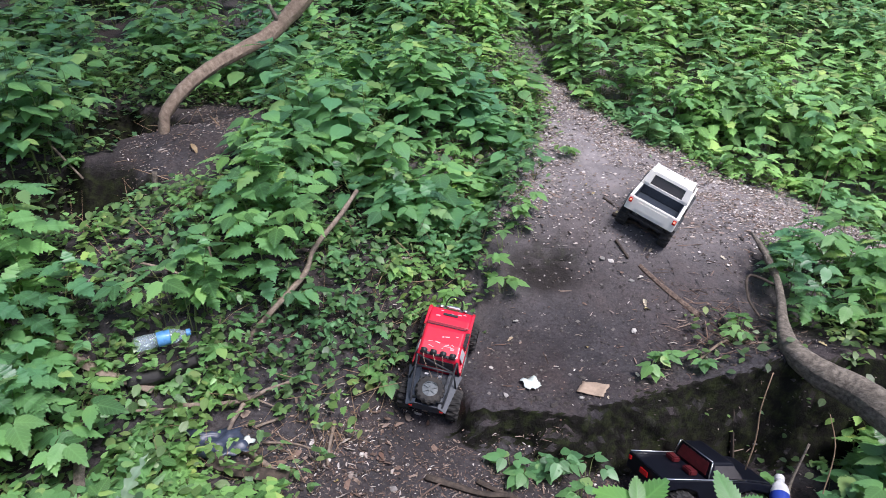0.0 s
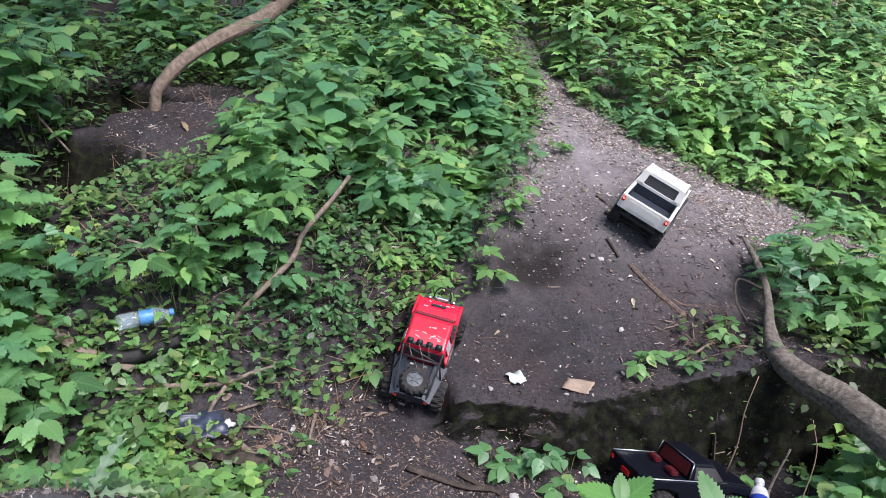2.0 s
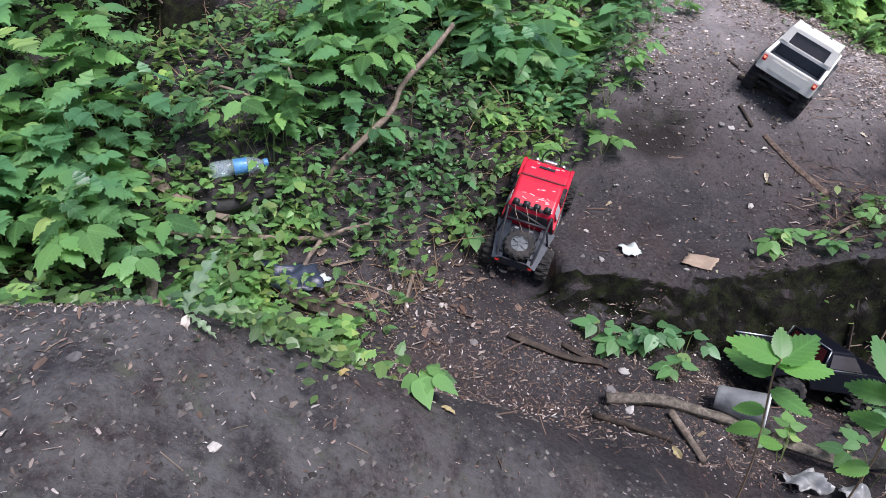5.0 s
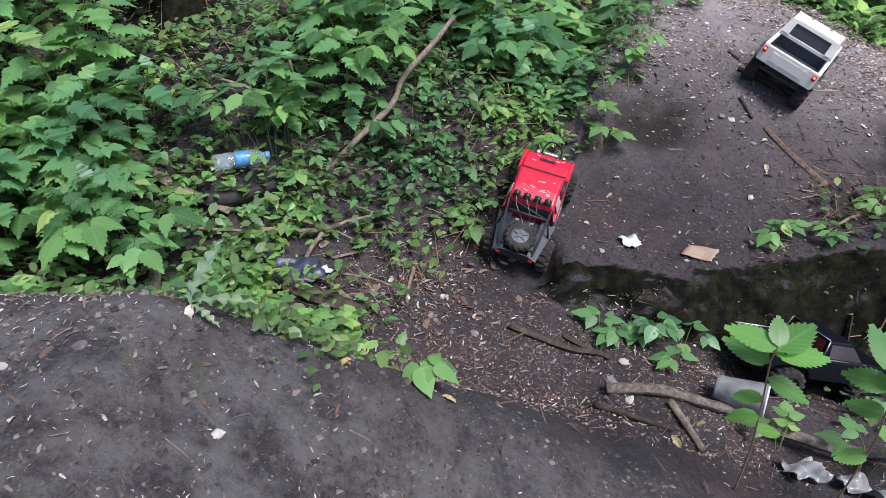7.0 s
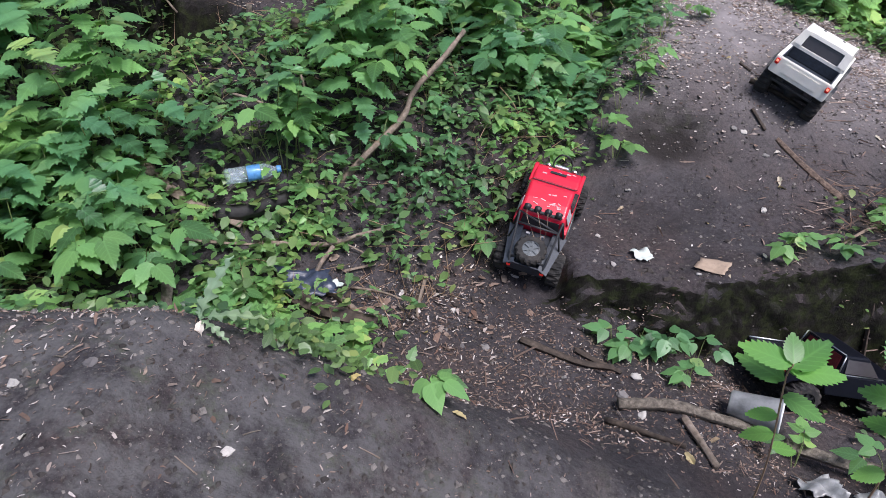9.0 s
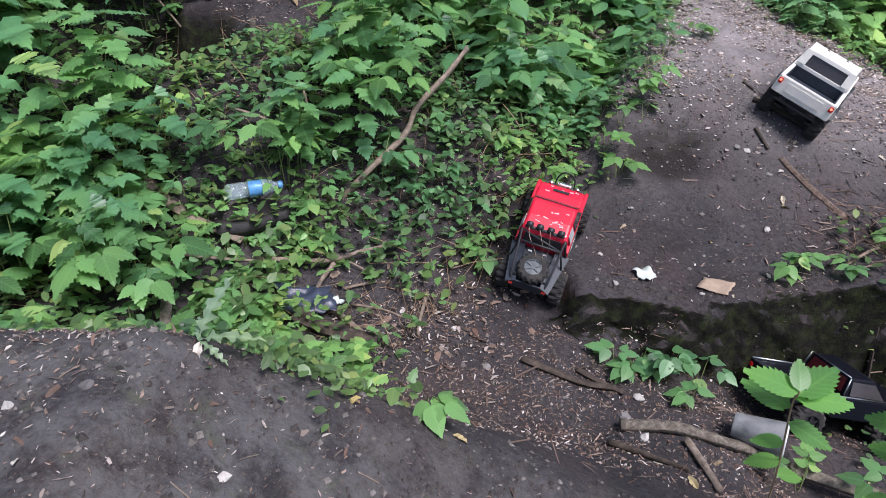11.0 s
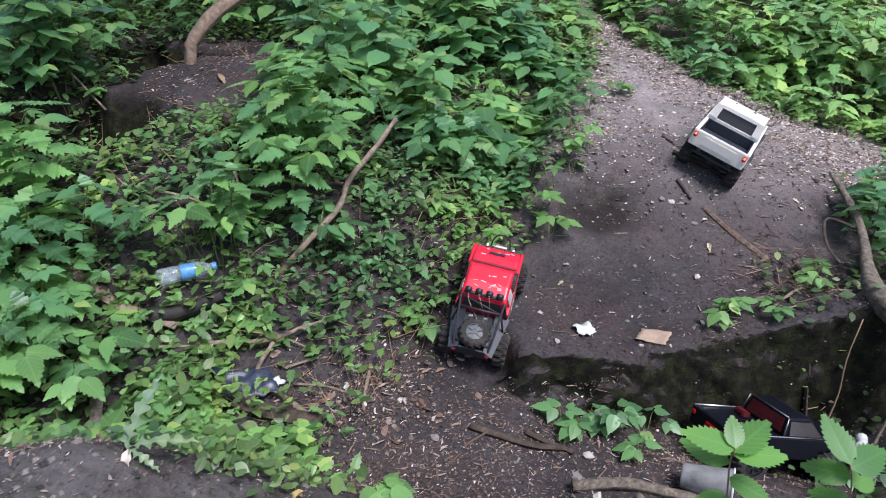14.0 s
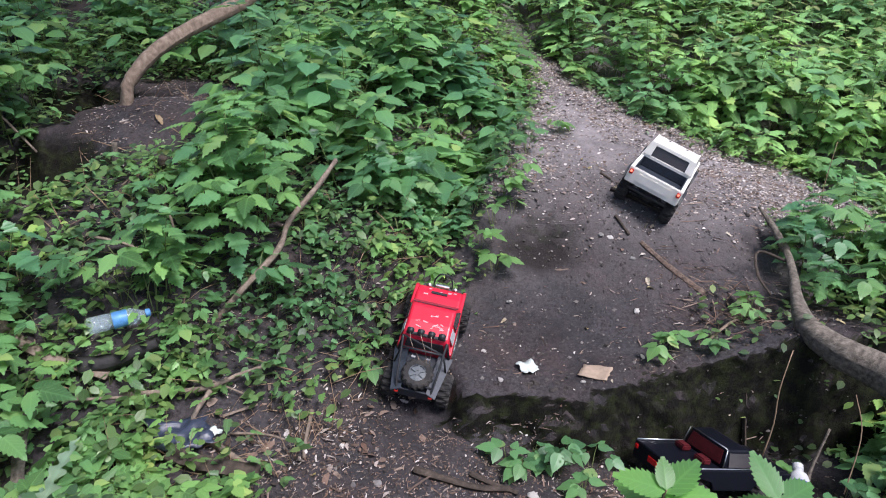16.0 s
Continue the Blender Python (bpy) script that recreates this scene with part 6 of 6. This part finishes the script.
def loose(name, mesh, x, y, s, label, category, group, up=0.2):
    o = new(name, mesh)
    o.matrix_basis = Matrix.Translation(on_ground(x, y, s * up)) @ pose(0, 0, 0, rl.uniform(-25, 25), rl.uniform(-25, 25), rl.uniform(0, 360)) @ Matrix.Scale(s, 4)
    return tagged(o, label, category, group)


# bright chips and stones that stand out
for x, y, s in ((0.60, 2.27, 0.014), (0.632, 2.262, 0.012), (0.30, 2.80, 0.012), (0.68, 2.02, 0.013), (0.44, 1.70, 0.010), (0.20, 1.70, 0.010), (0.70, 2.20, 0.012), (0.26, 2.05, 0.011), (0.16, 1.84, 0.009),
                (-0.63, 0.66, 0.011), (-0.44, 0.62, 0.010), (-0.72, 0.62, 0.009), (0.26, 1.40, 0.016), (0.22, 1.33, 0.018), (0.26, 1.26, 0.014), (0.22, 1.19, 0.012), (-0.14, 1.39, 0.012), (-0.20, 1.38, 0.008), (-0.24, 1.50, 0.010), (0.07, 1.36, 0.009)):
    loose("stone", stones[rl.randrange(4)], x, y, s, "small pale stone on the bare earth", "stone", "pale stones on the earth")
for i in range(12):
    x, y = rl.uniform(-0.1, 1.4), rl.uniform(1.66, 2.9)
    if x > float(bank_edge(y)) + 0.05:
        loose("clod", clods[rl.randrange(3)], x, y, rl.uniform(0.004, 0.010), "dark crumb of earth on the path", "earth clod", "earth clods on the path")
for i in range(20):
    x = rl.uniform(0.10, 1.1)
    loose("clod", clods[rl.randrange(3)], x, float(ledge_line(np.array(x))) + rl.uniform(0.0, 0.05), rl.uniform(0.006, 0.015), "dark crumbling clod on the earth step", "earth clod", "earth clods on the step", -0.25)
for x, y, s in ((0.80, 2.33, 0.030), (0.745, 2.10, 0.030), (0.62, 2.62, 0.022), (0.36, 2.42, 0.022), (0.90, 2.55, 0.022), (0.50, 1.95, 0.022), (-0.54, 0.785, 0.030), (-0.325, 0.84, 0.028), (-1.0, 2.62, 0.05), (0.34, 1.10, 0.035), (0.28, 1.16, 0.032), (0.42, 1.20, 0.030), (0.87, 1.70, 0.04), (0.82, 1.66, 0.04)):
    loose("dead_leaf", dead[rl.randrange(4)], x, y, s, "curled pale dead leaf on the earth", "dead leaf", "dead leaves on the ground", 0.1)
for i in range(60):
    x, y = rl.uniform(-1.0, 1.3), rl.uniform(0.5, 3.2)
    loose("dead_leaf", dead[rl.randrange(4)], x, y, rl.uniform(0.012, 0.030), "curled pale dead leaf on the earth", "dead leaf", "dead leaves on the ground", 0.1)
# dry stalks on the mound
for i in range(9):
    x, y, a, l = rl.uniform(-0.85, 0.05), rl.uniform(0.5, 0.82), rl.uniform(0, 3.14), rl.uniform(0.006, 0.018)
    stick([(x - l * math.cos(a), y - l * math.sin(a), 0.0), (x, y, 0.001), (x + l * math.cos(a), y + l * math.sin(a), 0.0)], rl.uniform(0.0009, 0.0018), 0.0007, STICK if i % 3 else WOOD_GREY, "dry straw-coloured stalk on the bare mound", "dry_stalk", seed=100 + i, group="dry stalks on the mound")


class Flakes:
    """Litter of bent flakes and splinters, joined."""

    def __init__(self):
        self.v, self.q = [], []

    def add(self, x, y, z, length, width, az, tilt, bend):
        c, s = math.cos(az), math.sin(az)
        k = len(self.v)
        for i, u in enumerate((-0.5, 0.0, 0.5)):
            for w in (-0.5, 0.5):
                px, py = u * length, w * width * (1 if i == 1 else 0.55)
                pz = bend * length * (0.25 - u * u) + tilt * py + 0.15 * tilt * px
                px, py = px + rl.uniform(-0.12, 0.12) * length, py + rl.uniform(-0.3, 0.3) * width
                self.v.append((x + px * c - py * s, y + px * s + py * c, z + pz))
        self.q += [(k, k + 2, k + 3, k + 1), (k + 2, k + 4, k + 5, k + 3)]

    def build(self, name, mat, label):
        ob = quad_mesh(name, np.array(self.v), np.array(self.q), mat, smooth=False)
        return tagged(ob, label, "leaf litter", kind="stuff")


pale, dark = Flakes(), Flakes()


def scatter(n, x0, x1, y0, y1):
    for i in range(n):
        x, y = rl.uniform(x0, x1), rl.uniform(y0, y1)
        d = x - float(bank_edge(y))
        e = y - float(crest_edge(x))
        k, pallor = 0.10, 0.45
        if y > 2.2 and d > -0.05 and e < 0.12:
            k = 0.14 + 1.5 * float(ss(-0.80, -0.05, e)) * (0.25 + 1.2 * lightly(x, y, 9.0, 31.0)) + 0.5 * float(ss(0.35, 0.0, d))
            pallor = 0.78
        elif 0.9 < y < 1.62:
            k = 0.55 * float(ss(-0.75, -0.35, x)) * float(ss(0.98, 1.2, y))
            pallor = 0.20
        elif y < 0.9:
            left = float(ss(-0.40, -0.75, x))
            k, pallor = 0.20 + 0.5 * left * float(ss(0.62, 0.80, y)), 0.16 + 0.40 * left
        elif d < 0:
            k = 0.75
        k *= 0.3 + 1.3 * lightly(x, y, 5.0, 2.0)
        if rl.random() > k:
            continue
        l = rl.uniform(0.003, 0.010) if rl.random() < 0.75 else rl.uniform(0.010, 0.034)
        if 0.9 < y < 1.62:
            l = min(l, 0.024) * 0.8
        if y < 0.9:
            l = min(l, 0.018) * (0.42 + 0.22 * left)
        t = pale if rl.random() < pallor else dark
        if pallor > 0.7:
            l = rl.uniform(0.003, 0.009) if rl.random() < 0.8 else rl.uniform(0.008, 0.018)
            t.add(x, y, ground_z(x, y) + rl.uniform(0.0005, 0.004), l, l * rl.uniform(0.3, 0.85), rl.uniform(0, 6.28), rl.uniform(-0.6, 0.6), rl.uniform(-0.3, 0.6))
            continue
        t.add(x, y, ground_z(x, y) + rl.uniform(0.0005, 0.004), l, l * (rl.uniform(0.06, 0.55) ** 1.4 if y < 0.9 else rl.uniform(0.3, 0.8) if l < 0.01 else rl.uniform(0.06, 0.22)), rl.uniform(0, 6.28), rl.uniform(-0.6, 0.6), rl.uniform(-0.3, 0.6))


scatter(80000, -1.3, 2.1, 0.4, 4.5)
scatter(80000, 0.1, 2.1, 2.3, 3.9)
scatter(12000, -1.3, 0.3, 0.4, 0.9)
scatter(9000, -0.62, 0.60, 1.08, 1.62)
# dry leaf crumbs gathered at the foot of the bank and round the sticks
for i in range(1150):
    cx, cy, sx, sy = rl.choice(((-0.50, 1.47, 0.09, 0.06), (-0.28, 1.55, 0.06, 0.09), (-0.36, 1.43, 0.07, 0.05), (-0.12, 1.72, 0.05, 0.08), (-0.20, 1.50, 0.08, 0.08)))
    x, y, l = rl.gauss(cx, sx), rl.gauss(cy, sy), rl.uniform(0.003, 0.010) if rl.random() < 0.85 else rl.uniform(0.010, 0.034)
    (pale if rl.random() < 0.26 else dark).add(x, y, ground_z(x, y) + rl.uniform(0.001, 0.010), l, l * rl.uniform(0.12, 0.6), rl.uniform(0, 6.28), rl.uniform(-0.8, 0.8), rl.uniform(-0.3, 0.6))
# crumbs of earth and grit over all the bare ground
class Crumbs:
    """Small angular lumps, joined."""

    def __init__(self):
        self.v, self.f = [], []

    def add(self, x, y, s):
        k = len(self.v)
        z = ground_z(x, y)
        for px, py, pz in ((1, 0, 0.1), (0, 1, 0), (-1, 0, 0.1), (0, -1, 0), (0.1, 0.1, 0.75), (0, 0, -0.6)):
            self.v.append((x + s * (px + rl.uniform(-0.35, 0.35)), y + s * (py + rl.uniform(-0.35, 0.35)), z + s * (pz + rl.uniform(-0.2, 0.2))))
        for i in range(4):
            j = (i + 1) % 4
            self.f += [(k + i, k + j, k + 4), (k + j, k + i, k + 5)]


crumbs = Crumbs()
for n, x0, x1, y0, y1 in ((5200, -1.25, 0.35, 0.40, 0.98), (5200, -0.05, 1.3, 1.66, 2.7), (1800, -0.4, 0.7, 1.05, 1.62)):
    for i in range(n):
        x, y = rl.uniform(x0, x1), rl.uniform(y0, y1)
        if rl.random() < 0.15 + lightly(x, y, 7.0, 8.0) and (y < 1.62 or x > float(bank_edge(y)) - 0.03):
            crumbs.add(x, y, rl.uniform(0.0015, 0.0045) if rl.random() < 0.85 else rl.uniform(0.0045, 0.0085))
CRUMB = random_material("earth_crumb", (0.030, 0.025, 0.023), (0.055, 0.046, 0.042), (0.085, 0.074, 0.068), (0.045, 0.038, 0.034), (0.20, 0.18, 0.165))
tagged(mesh_object("earth_crumbs", crumbs.v, crumbs.f, CRUMB, smooth=False), "small dark crumbs of earth over the bare ground", "earth crumbs", kind="stuff")
# broken straw and chips on the mound in front, thickest towards its overgrown side
for i in range(1100):
    x, y = -0.30 - abs(rl.gauss(0, 0.34)), rl.uniform(0.45, 0.86)
    if rl.random() > 1.5 * lightly(x, y, 6.0, 14.0) - 0.25:
        continue
    l = rl.uniform(0.002, 0.006) if rl.random() < 0.82 else rl.uniform(0.006, 0.020)
    (pale if rl.random() < 0.5 else dark).add(x, y, ground_z(x, y) + rl.uniform(0.0005, 0.003), l, l * rl.uniform(0.10, 0.45), rl.uniform(0, 6.28), rl.uniform(-0.7, 0.7), rl.uniform(-0.3, 0.6))
twigs = Flakes()
for i in range(900):
    x, y = rl.uniform(-1.1, 1.2), rl.uniform(0.5, 2.6)
    d = x - float(bank_edge(y))
    near_step = y < 1.6
    if rl.random() < (0.08 if y < 0.95 else 0.7 if near_step else 0.35 if d < 0 or x > 0.75 else 0.05):
        l = rl.uniform(0.02, 0.09) * (0.35 if y < 0.95 else 1.0)
        twigs.add(x, y, ground_z(x, y) + rl.uniform(0.002, 0.012), l, rl.uniform(0.0015, 0.004), rl.uniform(0, 6.28), rl.uniform(-1.5, 1.5), rl.uniform(-0.2, 0.3))
for i in range(420):
    x, y = rl.gauss(1.0, 0.13), rl.gauss(1.98, 0.14)
    if y > float(ledge_line(np.array(x))) + 0.02:
        l = rl.uniform(0.015, 0.085)
        twigs.add(x, y, ground_z(x, y) + rl.uniform(0.002, 0.014), l, rl.uniform(0.0012, 0.0035), rl.uniform(0, 6.28), rl.uniform(-1.5, 1.5), rl.uniform(-0.2, 0.3))
twigs.build("twig_litter", LITTER_DARK, "scattered thin dry twigs in the gully and bank")
pale.build("pale_litter", LITTER, "pale dry flakes of leaf and bark over the path")
dark.build("dark_litter", LITTER_DARK, "dark rotting flakes of leaf and bark over the earth")
